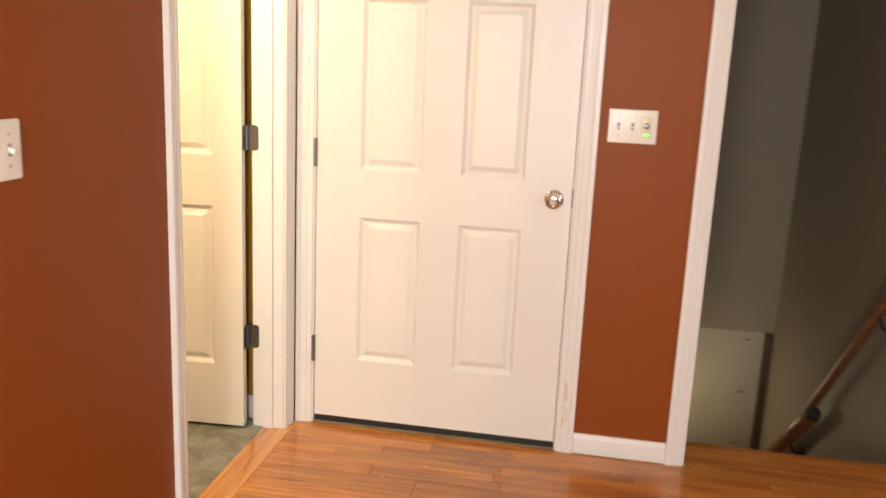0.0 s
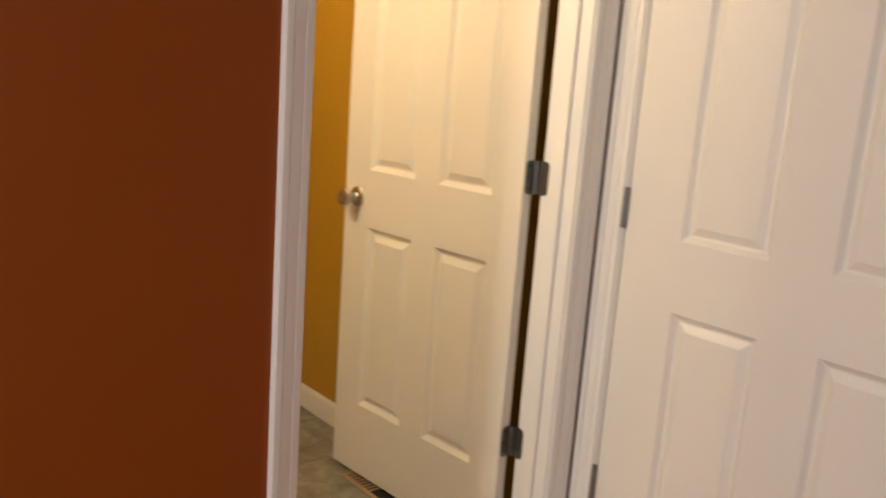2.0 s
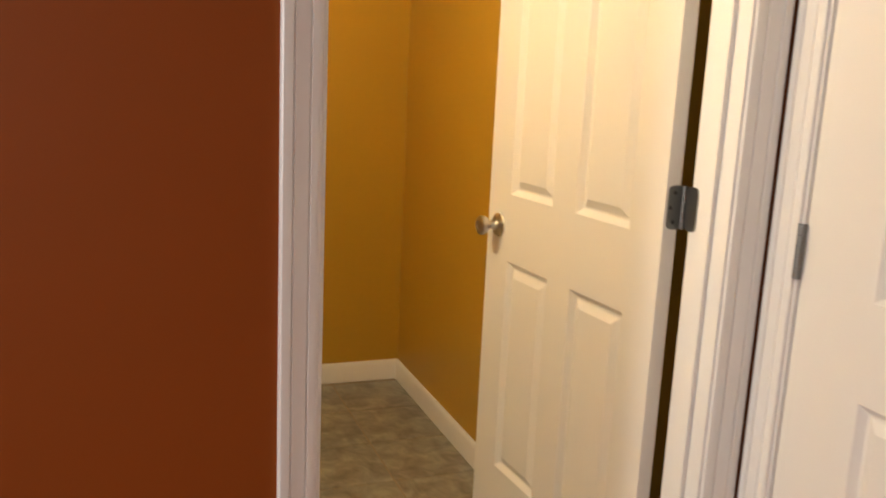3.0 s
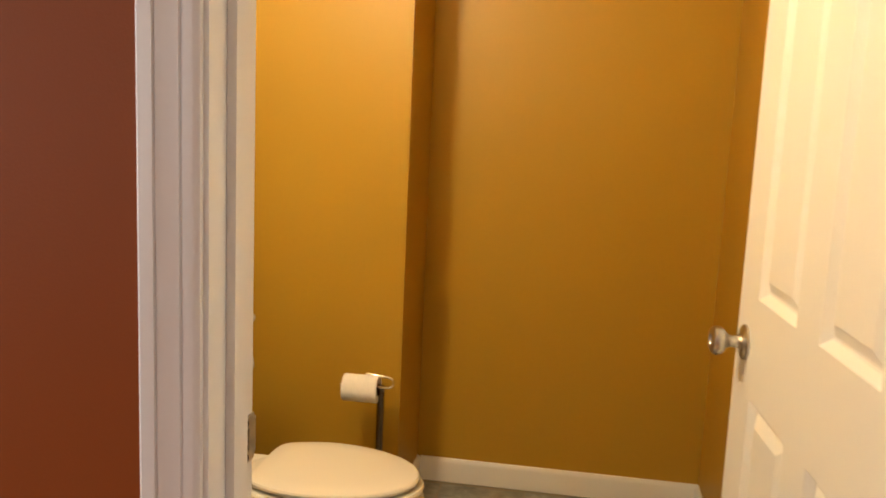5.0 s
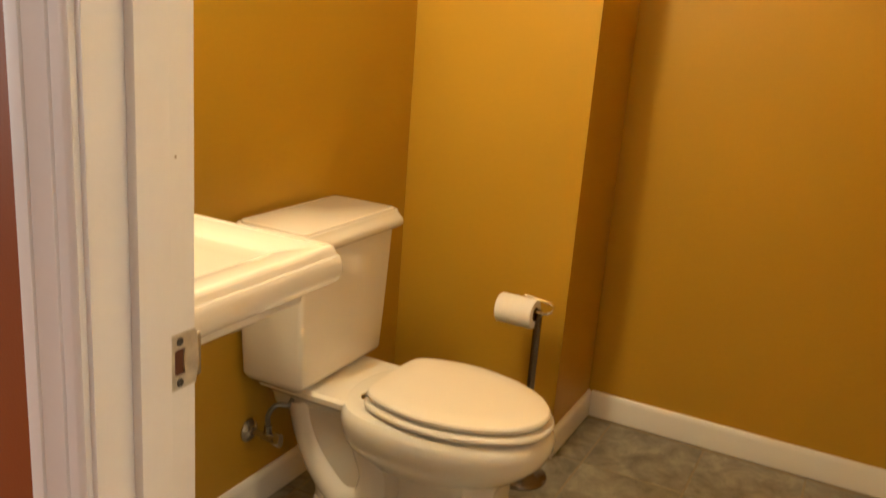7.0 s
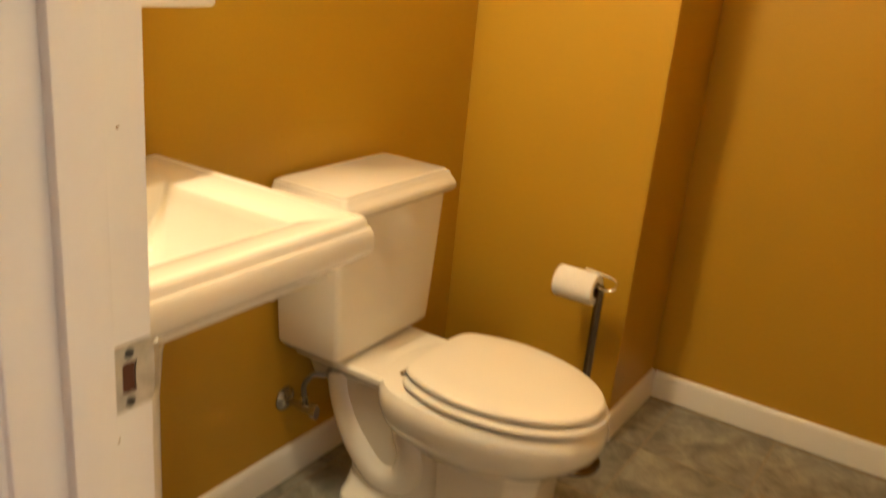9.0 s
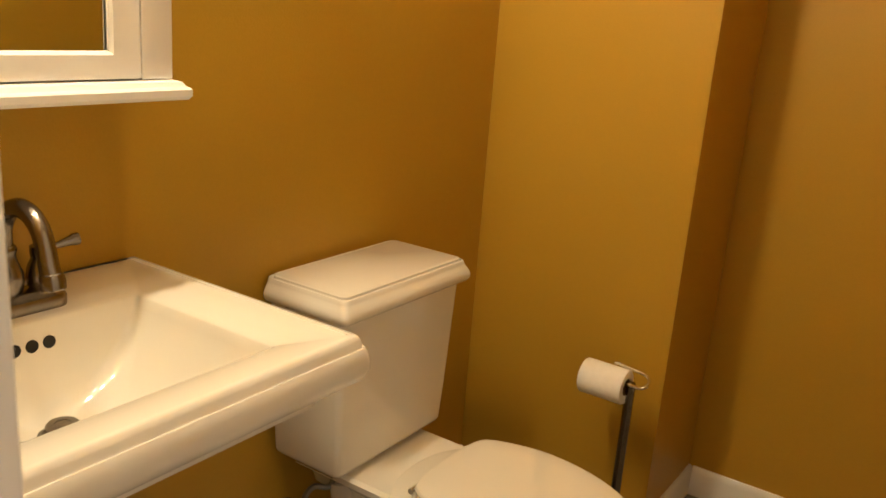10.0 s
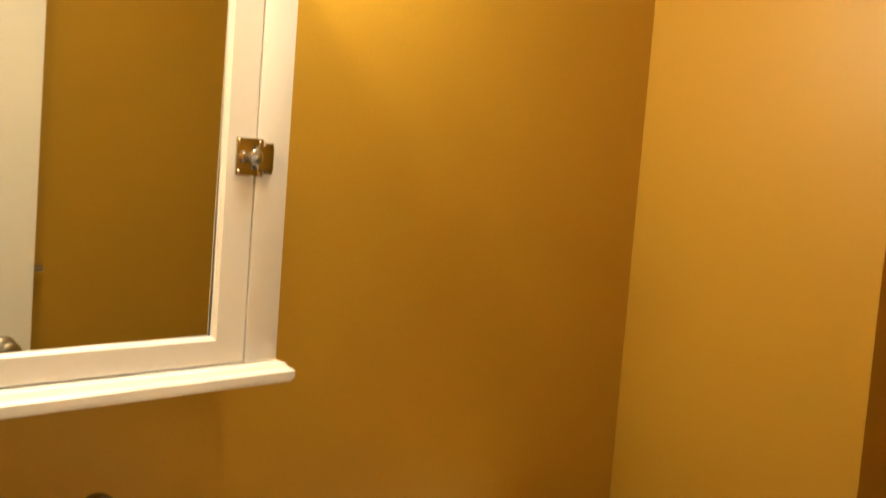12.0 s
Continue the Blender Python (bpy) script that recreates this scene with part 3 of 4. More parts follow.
part("indicator", boxes((0.037, 0.055, -0.009, -0.0075, -0.029, -0.022)), GREEN, sw, "glowing green indicator")
sw2, w = switch_plate("switch_plate", pose(-1.536, 0, 1.198), 1, "white single switch plate on terracotta wall")
toggle(sw2, 0.0)

# ---------------------------------------------------------------- wash basin
SC, SZ = 0.455, 0.890
SX0, SX1, SHW = XL + 0.004, -1.111, 0.282
basin = empty("pedestal_basin", pose(XL, SC, 0.005), "white porcelain pedestal wash basin with stepped edge", "sink")


def bowl_ring(x0, x1, hw, z, r):
    return [(x - XL, y, z) for x, y, z in rrect(x0, x1, -hw, hw, z, r, 8)]


rings = []
# underside up to the rim: (front inset, side inset, z, corner radius)
for fi, si, z, r in ((0.30, 0.190, 0.655, 0.05), (0.22, 0.150, 0.685, 0.05), (0.13, 0.095, 0.735, 0.04), (0.075, 0.058, 0.765, 0.03), (0.052, 0.044, 0.782, 0.02),
                     (0.050, 0.042, 0.806, 0.012), (0.036, 0.032, 0.809, 0.010), (0.018, 0.018, 0.813, 0.010), (0.006, 0.006, 0.822, 0.010), (0.0, 0.0, 0.836, 0.010),
                     (0.001, 0.001, 0.850, 0.010), (0.004, 0.004, 0.862, 0.009), (0.007, 0.007, 0.867, 0.008), (0.009, 0.009, 0.8668, 0.008), (0.0105, 0.0105, 0.870, 0.007),
                     (0.0118, 0.0118, 0.877, 0.006), (0.015, 0.015, 0.883, 0.006), (0.018, 0.018, 0.885, 0.006), (0.024, 0.024, 0.885, 0.006), (0.026, 0.026, 0.8825, 0.006), (0.030, 0.030, 0.8825, 0.006)):
    rings.append(bowl_ring(SX0, SX1 - fi, SHW - si, z, r))
# deck, then down into the bowl: (back x, front inset, side half width, z, radius)
for bx, fi, hw, z, r in ((0.140, 0.068, 0.174, 0.8825, 0.006), (0.142, 0.070, 0.172, 0.8810, 0.006), (0.145, 0.074, 0.168, 0.8795, 0.006), (0.1465, 0.076, 0.166, 0.877, 0.006), (0.149, 0.079, 0.162, 0.862, 0.008), (0.152, 0.086, 0.155, 0.842, 0.014),
                         (0.158, 0.102, 0.137, 0.811, 0.026), (0.165, 0.145, 0.117, 0.784, 0.040), (0.176, 0.195, 0.090, 0.764, 0.050), (0.188, 0.226, 0.060, 0.754, 0.045),
                         (0.195, 0.233, 0.040, 0.7485, 0.035), (0.198, 0.236, 0.035, 0.7475, 0.032)):
    rings.append(bowl_ring(XL + bx, SX1 - fi, hw, z, r))
bm = bmesh.new()
loft(bm, rings)
part("bowl", bm, PORC, basin, "glossy white porcelain bowl")
bm = bmesh.new()
prof = ((0.0, 0.135, 0.110), (0.035, 0.135, 0.110), (0.040, 0.126, 0.102), (0.060, 0.110, 0.090), (0.075, 0.100, 0.080), (0.35, 0.084, 0.066), (0.58, 0.084, 0.066), (0.66, 0.090, 0.072), (0.70, 0.105, 0.080))
loft(bm, [[(0.190 + a * math.copysign(abs(math.cos(t)) ** 0.55, math.cos(t)), b * math.copysign(abs(math.sin(t)) ** 0.55, math.sin(t)), z)
           for t in [2 * math.pi * k / 40 for k in range(40)]] for z, a, b in prof])
part("pedestal", bm, PORC, basin)
# discs coloured near-black for the holes' inner shade; the porcelain isn't cut
for y in (-0.024, 0.0, 0.024):
    part("overflow_disc", turned(((0.0088, -0.003), (0.0088, 0.0012), (0.0075, 0.0014), (0.0005, 0.0014)), 18), DARK, basin, "dark disc standing for a round overflow hole", pose(0.1512, y + 0.001, 0.848, 0, 84, 0))
drain = part("drain", turned(((0.031, 0), (0.031, 0.002), (0.026, 0.004), (0.022, 0.001), (0.0005, 0.0005)), 28), PEWTER, basin, "dark pewter pop-up drain", pose(0.222, -0.004, 0.7475))
part("stopper", turned(((0.014, 0.0), (0.014, 0.010), (0.021, 0.011), (0.0215, 0.014), (0.019, 0.017), (0.010, 0.018), (0.0095, 0.0172), (0.0005, 0.0172)), 28), PEWTER, drain)

# faucet
faucet = empty("faucet", pose(XL + 0.099, SC, SZ - 0.002), "brushed pewter gooseneck faucet with two lever handles", "faucet")
bm = bmesh.new()
loft(bm, [[(x, y, z) for x, y, z in rrect(-0.030 + s, 0.030 - s, -0.078 + s, 0.078 - s, z, 0.024, 8)] for s, z in ((0, 0), (0, 0.012), (0.002, 0.017), (0.008, 0.020), (0.012, 0.024), (0.014, 0.025))])
part("base", bm, PEWTER, faucet)
part("spout_base", turned(((0.019, 0.024), (0.021, 0.030), (0.0235, 0.042), (0.0225, 0.054), (0.017, 0.068), (0.0145, 0.078), (0.0155, 0.082), (0.0165, 0.086), (0.0155, 0.090), (0.0135, 0.092))), PEWTER, faucet)
bm = bmesh.new()
arc = [(0, 0, 0.088), (0, 0, 0.096)] + [(0.050 - 0.050 * math.cos(a), 0, 0.101 + 0.050 * math.sin(a)) for a in [radians(d) for d in range(0, 166, 11)]] + [(0.104, 0, 0.087), (0.108, 0, 0.076)]
tube(bm, arc, [0.0125] * (len(arc) - 3) + [0.0125, 0.0128, 0.0130], 18)
part("spout", bm, PEWTER, faucet)
part("aerator", turned(((0.0125, 0.0), (0.0150, -0.002), (0.0158, -0.010), (0.0150, -0.020), (0.0130, -0.022), (0.001, -0.021)), 20), PEWTER, faucet, m=pose(0.108, 0, 0.079, 0, -14, 0))
for side in (-1, 1):
    h = part("handle", turned(((0.016, 0.024), (0.019, 0.030), (0.0205, 0.040), (0.018, 0.054), (0.0125, 0.066), (0.0135, 0.071), (0.0135, 0.082), (0.010, 0.084), (0.0005, 0.085)), 22), PEWTER, faucet, m=pose(0, side * 0.050, 0))
    bm = bmesh.new()
    tube(bm, [(0, side * 0.008, 0.077), (0.003, side * 0.024, 0.079), (0.006, side * 0.040, 0.083), (0.007, side * 0.045, 0.084), (0.008, side * 0.052, 0.085)], [0.0042, 0.0046, 0.0068, 0.0088, 0.0085], 12)
    part("lever", bm, PEWTER, h)
bm = bmesh.new()
tube(bm, [(-0.022, 0.004, 0.022), (-0.022, 0.004, 0.105)], 0.0028, 10)
part("lift_rod", bm, PEWTER, faucet)
part("lift_knob", turned(((0.003, 0.100), (0.0065, 0.110), (0.0075, 0.118), (0.0055, 0.123), (0.0005, 0.124)), 14), PEWTER, faucet, m=pose(-0.022, 0.004, 0.0))

# ---------------------------------------------------------------- toilet
TC = 1.207
toilet = empty("toilet", pose(XL, TC, 0), "white porcelain toilet with lid closed", "toilet")
T0 = 0.018
tank = bmesh.new()
loft(tank, [rrect(T0, f, -w, w, z, r, 7) for f, w, z, r in ((0.165, 0.146, 0.386, 0.012), (0.170, 0.151, 0.388, 0.013), (0.195, 0.175, 0.412, 0.014), (0.198, 0.178, 0.420, 0.014), (0.200, 0.184, 0.50, 0.014), (0.206, 0.198, 0.742, 0.015))])
tank_ob = part("tank", tank, PORC, toilet)
lid = bmesh.new()
loft(lid, [rrect(T0 - 0.004 if i < 13 else T0 + 0.004, 0.231 - s, -0.216 + s, 0.210 - s, z + 0.003, 0.014, 6) for i, (s, z) in enumerate(
    ((0.036, 0.7390), (0.022, 0.7400), (0.012, 0.7425), (0.004, 0.7475), (0.0005, 0.754), (0.000, 0.761), (0.002, 0.768), (0.006, 0.775), (0.0095, 0.7805), (0.0115, 0.785), (0.0122, 0.789), (0.014, 0.7915), (0.0165, 0.7920), (0.0172, 0.7885), (0.0190, 0.7885), (0.0198, 0.7955), (0.023, 0.797)))])
part("tank_lid", lid, PORC, toilet)
lever = part("flush_lever", turned(((0.012, 0), (0.012, 0.004), (0.008, 0.007), (0.006, 0.016), (0.0005, 0.017)), 16), PEWTER, toilet, "dark metal flush lever", pose(0.1985, -0.158, 0.703, 0, 90, 0))
bm = bmesh.new()
tube(bm, [(0.214, -0.158, 0.703), (0.218, -0.165, 0.700), (0.220, -0.180, 0.692)], [0.006, 0.007, 0.008], 12)
part("flush_handle", bm, PEWTER, toilet, "dark metal flush lever")


def egg(cx, back, front, hw, z, n=44, p=2.0):
    """A seat outline: rounder at the back, longer towards the front (+x)."""
    out = []
    for k in range(n):
        a = 2 * math.pi * k / n
        c, s = math.cos(a), math.sin(a)
        lx = front if c > 0 else back
        e = 2 / p if c > 0 else 2 / 3.4
        out.append((cx + lx * math.copysign(abs(c) ** e, c), -0.007 + hw * math.copysign(abs(s) ** (2 / 2.15), s), z))
    return out


def seat_outline(cx, back, front, hw, z, n=24):
    """A seat outline: an ellipse to the front, narrowing to a straight hinge edge with rounded corners at the back."""
    out = [(cx + front * math.cos(a), -0.010 + hw * math.sin(a), z) for a in [radians(-90 + 180 * k / (n - 1)) for k in range(n)]]
    rear = []
    for k in range(1, 15):
        u = 1 - (1 - k / 14.0) ** 1.8
        rear.append((cx - back * u, hw * (1 - 0.27 * u ** 1.7) * (1 - u ** 18) ** 0.33))
    out += [(x, -0.010 + y, z) for x, y in rear]
    return out + [(x, -0.010 - y, z) for x, y in reversed(rear[:-1])]


bowl = bmesh.new()
loft(bowl, [egg(cx, b, f, w, z) for cx, b, f, w, z in (
    (0.47, 0.16, 0.16, 0.090, 0.225), (0.47, 0.175, 0.185, 0.108, 0.245), (0.465, 0.195, 0.225, 0.132, 0.268), (0.46, 0.205, 0.262, 0.156, 0.295),
    (0.46, 0.21, 0.290, 0.174, 0.325), (0.46, 0.212, 0.302, 0.182, 0.350), (0.46, 0.212, 0.304, 0.184, 0.370), (0.46, 0.21, 0.300, 0.181, 0.385),
    (0.46, 0.205, 0.290, 0.174, 0.394), (0.46, 0.195, 0.278, 0.162, 0.397))])
bowl_ob = part("bowl", bowl, PORC, toilet)
deck = bmesh.new()
loft(deck, [rrect(0.03, 0.36, -w, w, z, r, 6) for w, z, r in ((0.070, 0.30, 0.02), (0.085, 0.335, 0.02), (0.118, 0.362, 0.02), (0.136, 0.374, 0.02), (0.138, 0.388, 0.02), (0.130, 0.395, 0.02))])
part("deck", deck, PORC, toilet)


def belly(z, x0, x1, w):
    return rrect(x0, x1, -w, w, z, 0.05, 8)


trap = bmesh.new()
loft(trap, [belly(*r) for r in ((0.030, 0.150, 0.44, 0.086), (0.060, 0.160, 0.44, 0.078), (0.110, 0.150, 0.44, 0.076), (0.170, 0.115, 0.44, 0.078), (0.240, 0.085, 0.44, 0.082), (0.300, 0.065, 0.44, 0.082), (0.350, 0.045, 0.44, 0.078))])
part("rear_body", trap, PORC, toilet)
trap = bmesh.new()
for side in (-1, 1):
    path = smooth_path([(0.12, side * 0.048, 0.325), (0.14, side * 0.052, 0.255), (0.185, side * 0.056, 0.17), (0.255, side * 0.058, 0.105), (0.325, side * 0.058, 0.115), (0.345, side * 0.056, 0.185), (0.315, side * 0.050, 0.260), (0.30, side * 0.045, 0.31)], 6)
    tube(trap, path, [0.044] * len(path), 18)
part("trapway", trap, PORC, toilet)
foot = bmesh.new()
loft(foot, [rrect(0.165, 0.50, -w, w, z, r, 7) for w, z, r in ((0.132, 0.0, 0.05), (0.132, 0.026, 0.05), (0.126, 0.038, 0.046), (0.108, 0.047, 0.04), (0.092, 0.056, 0.03), (0.080, 0.075, 0.03))])
part("foot", foot, PORC, toilet)
plinth = bmesh.new()
loft(plinth, [[(0.535 + s * x, s * y, z) for x, y in ((-0.12, -0.122), (0.075, -0.122), (0.140, -0.066), (0.140, 0.066), (0.075, 0.122), (-0.12, 0.122))]
              for s, z in ((1.06, 0.0), (1.06, 0.024), (1.03, 0.030), (0.98, 0.046), (0.90, 0.066), (0.85, 0.10), (0.84, 0.16), (0.86, 0.235), (0.92, 0.262), (0.97, 0.285))])
bmesh.ops.bevel(plinth, geom=plinth.edges[:], offset=0.004, segments=2, profile=0.5, affect="EDGES")
part("front_column", plinth, PORC, toilet)
for side in (-1, 1):
    part("bolt_cap", turned(((0.016, 0), (0.0155, 0.006), (0.012, 0.013), (0.006, 0.017), (0.0005, 0.018)), 18), PORC, toilet, m=pose(0.290, side * 0.108, 0.044))
seat = bmesh.new()
loft(seat, [seat_outline(0.490, b, f, w, z) for b, f, w, z in ((0.140, 0.252, 0.157, 0.4055), (0.156, 0.269, 0.173, 0.4065), (0.158, 0.271, 0.175, 0.413), (0.155, 0.268, 0.172, 0.4185), (0.140, 0.252, 0.157, 0.4195))])
part("seat", seat, SEAT, toilet, "white plastic seat")
cover = bmesh.new()
loft(cover, [seat_outline(0.490, b, f, w, z) for b, f, w, z in ((0.136, 0.240, 0.148, 0.4275), (0.152, 0.257, 0.165, 0.4285), (0.154, 0.259, 0.167, 0.4365), (0.151, 0.255, 0.164, 0.4415), (0.142, 0.244, 0.155, 0.4445), (0.10, 0.19, 0.115, 0.4465), (0.03, 0.06, 0.035, 0.4475))])
part("seat_cover", cover, SEAT, toilet, "white plastic lid, closed")
for side in (-1, 1):
    bm = bmesh.new()
    tube(bm, [(0.341, side * 0.080 - 0.010, 0.4235), (0.341, side * 0.121 - 0.010, 0.4235)], 0.0060, 14)
    box(bm, 0.335, 0.347, side * 0.092 - 0.021, side * 0.092 + 0.001, 0.395, 0.422)
    part("seat_hinge", bm, CHROME, toilet, "chrome seat hinge")

# water supply
valve = empty("supply_valve", pose(XL, 1.083, 0.230), "chrome shut-off valve with hose to the toilet tank", "valve")
part("escutcheon", turned(((0.032, 0), (0.031, 0.004), (0.024, 0.010), (0.013, 0.014), (0.0125, 0.016))), VALVE, valve, m=pose(0, 0, 0, 0, 90, 0))
bm = bmesh.new()
tube(bm, [(0.01, 0, 0), (0.055, 0, 0)], 0.0085, 14)
tube(bm, [(0.048, 0, 0), (0.085, 0, 0)], [0.0125, 0.0125], 14)
tube(bm, [(0.062, 0, 0.0), (0.062, 0, 0.032)], 0.010, 14)
part("body", bm, VALVE, valve)
bm = bmesh.new()
loft(bm, [[(0.085 + x, 0.011 * math.cos(a), 0.019 * math.sin(a)) for a in [2 * math.pi * k / 20 for k in range(20)]] for x in (0.0, 0.018)])
part("handle", bm, VALVE, valve)
bm = bmesh.new()
tube(bm, smooth_path([(0.062, 0, 0.03), (0.062, 0.000, 0.060), (0.075, 0.015, 0.085), (0.098, 0.036, 0.085), (0.105, 0.045, 0.115), (0.100, 0.045, 0.170)], 7), 0.0066, 12)
part("hose", bm, HINGE, valve, "braided steel hose")
part("coupling", turned(((0.014, 0.0), (0.014, 0.012), (0.017, 0.014), (0.017, 0.034), (0.012, 0.036)), 8), HINGE, valve, m=pose(0.100, 0.045, 0.122))

# ---------------------------------------------------------------- paper stand
PX, PY = -1.076, 1.655
stand = empty("paper_holder_stand", pose(PX, PY, 0), "pewter floor stand for toilet paper with round base", "toilet paper stand")
part("base", turned(((0.080, 0), (0.081, 0.005), (0.078, 0.010), (0.060, 0.015), (0.030, 0.019), (0.013, 0.024), (0.0115, 0.030), (0.001, 0.030)), 36), PEWTER, stand)
bm = bmesh.new()
tube(bm, [(0, 0.013, 0.025), (0, 0.013, 0.505)], 0.0115, 18)
part("post", bm, PEWTER, stand)
bm = bmesh.new()
tube(bm, smooth_path([(-0.125, 0, 0.512), (-0.02, 0, 0.512), (0.012, 0, 0.512), (0.030, -0.002, 0.514), (0.040, 0.010, 0.520), (0.036, 0.028, 0.528), (0.020, 0.036, 0.533), (-0.02, 0.038, 0.537), (-0.05, 0.038, 0.540), (-0.055, 0.034, 0.536)], 6), 0.0042, 12)
part("arm", bm, CHROME, stand, "bright wire arm")
part("finial", turned(((0.0115, 0), (0.013, 0.004), (0.010, 0.012), (0.0005, 0.015)), 18), PEWTER, stand, m=pose(0, 0.013, 0.502))
roll = empty("toilet_paper_roll", pose(PX - 0.059, PY, 0.512), "white toilet paper roll on its holder", "toilet paper")
bm = bmesh.new()
rr = ((0.021, -0.054), (0.0400, -0.054), (0.0418, -0.051), (0.0418, 0.051), (0.0400, 0.054), (0.021, 0.054), (0.021, -0.054))
loft(bm, [[(x, -0.013 * 0 + r * math.cos(a), r * math.sin(a) - 0.008) for a in [2 * math.pi * k / 40 for k in range(40)]] for r, x in rr], False, False)
part("paper", bm, PAPER, roll)
bm = bmesh.new()
loft(bm, [[(x, r * math.cos(a), r * math.sin(a) - 0.008) for a in [2 * math.pi * k / 28 for k in range(28)]] for r, x in ((0.0205, -0.0535), (0.0205, 0.0535), (0.0192, 0.0535), (0.0192, -0.0535), (0.0205, -0.0535))], False, False)
part("core", bm, CARD, roll, "brown cardboard core")

# ---------------------------------------------------------------- mirror cabinet
CX = -1.452
cab = empty("mirror_cabinet", pose(XL, 0.445, 1.178), "white wooden mirror cabinet with latch and shelf foot", "mirror cabinet")
D = CX - XL
CH = 0.62
part("body", boxes((0.002, D - 0.020, -0.232, 0.232, 0.014, CH)), TRIM, cab)
part("stile", boxes((D - 0.020, D, 0.186, 0.235, 0.016, CH), bevel=0.0012), TRIM, cab)
part("stile", boxes((D - 0.020, D, -0.235, -0.186, 0.016, CH), bevel=0.0012), TRIM, cab)
part("top_rail", boxes((D - 0.020, D, -0.186, 0.186, CH - 0.045, CH), bevel=0.0012), TRIM, cab)
bm = bmesh.new()
loft(bm, [rrect(0.002, D + 0.022 - s, -0.254 + s, 0.254 - s, z, 0.004, 4) for s, z in ((0.012, -0.012), (0.004, -0.011), (0.0, -0.006), (0.0, 0.003), (0.003, 0.006), (0.006, 0.007), (0.010, 0.013), (0.016, 0.015))])
part("shelf", bm, TRIM, cab)
bm = bmesh.new()
loft(bm, [rrect(0.002, D + 0.026 - s, -0.254 + s, 0.254 - s, z, 0.004, 4) for s, z in ((0.030, CH), (0.024, CH + 0.012), (0.006, CH + 0.022), (0.0, CH + 0.030), (0.0, CH + 0.040), (0.004, CH + 0.043))])
part("cornice", bm, TRIM, cab)
door = part("door", boxes((D - 0.018, D - 0.001, 0.143, 0.1835, 0.018, CH - 0.047), (D - 0.018, D - 0.001, -0.1845, -0.143, 0.018, CH - 0.047), (D - 0.018, D - 0.001, -0.143, 0.143, 0.018, 0.049),
                          (D - 0.018, D - 0.001, -0.143, 0.143, CH - 0.085, CH - 0.047)), TRIM, cab)
bm = bmesh.new()
loft(bm, [[(D - n, -0.143 + s, 0.049 + s), (D - n, 0.143 - s, 0.049 + s), (D - n, 0.143 - s, CH - 0.085 - s), (D - n, -0.143 + s, CH - 0.085 - s)] for s, n in ((0, 0.001), (0.002, 0.0035), (0.004, 0.005), (0.005, 0.0085))], False, False)
part("bead", bm, TRIM, door)
part("mirror", boxes((-0.0035, 0.0, -0.149, 0.149, 0.046, CH - 0.082)), GLASSM, door, "silvered mirror glass", pose(D - 0.0085, 0, 0, 0, 0.3, 1.15))
catch = part("latch", boxes((0.0, 0.0025, -0.030, 0.010, -0.024, 0.024), bevel=0.0008), LATCH, cab, "chrome cabinet latch", pose(D, 0.184, 0.284))
part("latch_keeper", boxes((0.0, 0.004, 0.012, 0.024, -0.020, 0.020), bevel=0.001), LATCH, catch)
part("latch_bar", boxes((0.003, 0.011, -0.004, 0.021, -0.016, 0.016), bevel=0.003), LATCH, catch)
part("latch_knob", turned(((0.006, 0.002), (0.005, 0.010), (0.0095, 0.016), (0.010, 0.021), (0.006, 0.025), (0.0005, 0.026)), 18), LATCH, catch, m=pose(0.0, -0.012, 0, 0, 90, 0))
for y in (-0.025, 0.005):
    for z in (-0.019, 0.019):
        part("latch_screw", turned(((0.003, 0), (0.002, 0.0015), (0.0003, 0.0018)), 10), LATCH, catch, m=pose(0.0025, y, z, 0, 90, 0))

# wall lamp above the cabinet, three frosted shades
lamp = empty("vanity_light", pose(XL, 0.445, 2.175), "nickel wall lamp with three frosted glass shades", "wall lamp")
part("backplate", boxes((0.0, 0.022, -0.29, 0.29, -0.01, 0.10), bevel=0.006), NICKEL, lamp)
for y in (-0.223, 0.0, 0.223):
    bm = bmesh.new()
    tube(bm, smooth_path([(0.02, y, 0.05), (0.13, y, 0.085), (0.225, y, 0.070), (0.225, y, 0.035)], 5), 0.008, 12)
    part("arm", bm, NICKEL, lamp)
    sh = bmesh.new()
    loft(sh, [circle(0.225, y, z, r, 28) for r, z in ((0.024, 0.045), (0.030, 0.030), (0.045, -0.005), (0.056, -0.050), (0.060, -0.075), (0.057, -0.075), (0.053, -0.050), (0.042, -0.005), (0.027, 0.028), (0.021, 0.043))], False, False)
    part("shade", sh, FROST, lamp, "frosted glass shade")

# flush ceiling light
dome = empty("ceiling_light", pose(-1.11, 0.60, CZ), "round flush ceiling light with frosted glass dome", "ceiling light")
part("pan", turned(((0.150, 0.0), (0.150, -0.012), (0.140, -0.018), (0.001, -0.018)), 36), NICKEL, dome)
part("diffuser", turned(((0.138, -0.018), (0.130, -0.030), (0.105, -0.040), (0.060, -0.047), (0.001, -0.050)), 36), FROST, dome, "frosted glass dome")

# towel bar behind the door
bar = empty("towel_bar", pose(XR, 0.895, 1.133), "nickel towel bar on mustard wall", "towel rail")
bm = bmesh.new()
tube(bm, [(-0.060, -0.30, 0), (-0.060, 0.058, 0)], 0.009, 14)
part("bar", bm, NICKEL, bar)
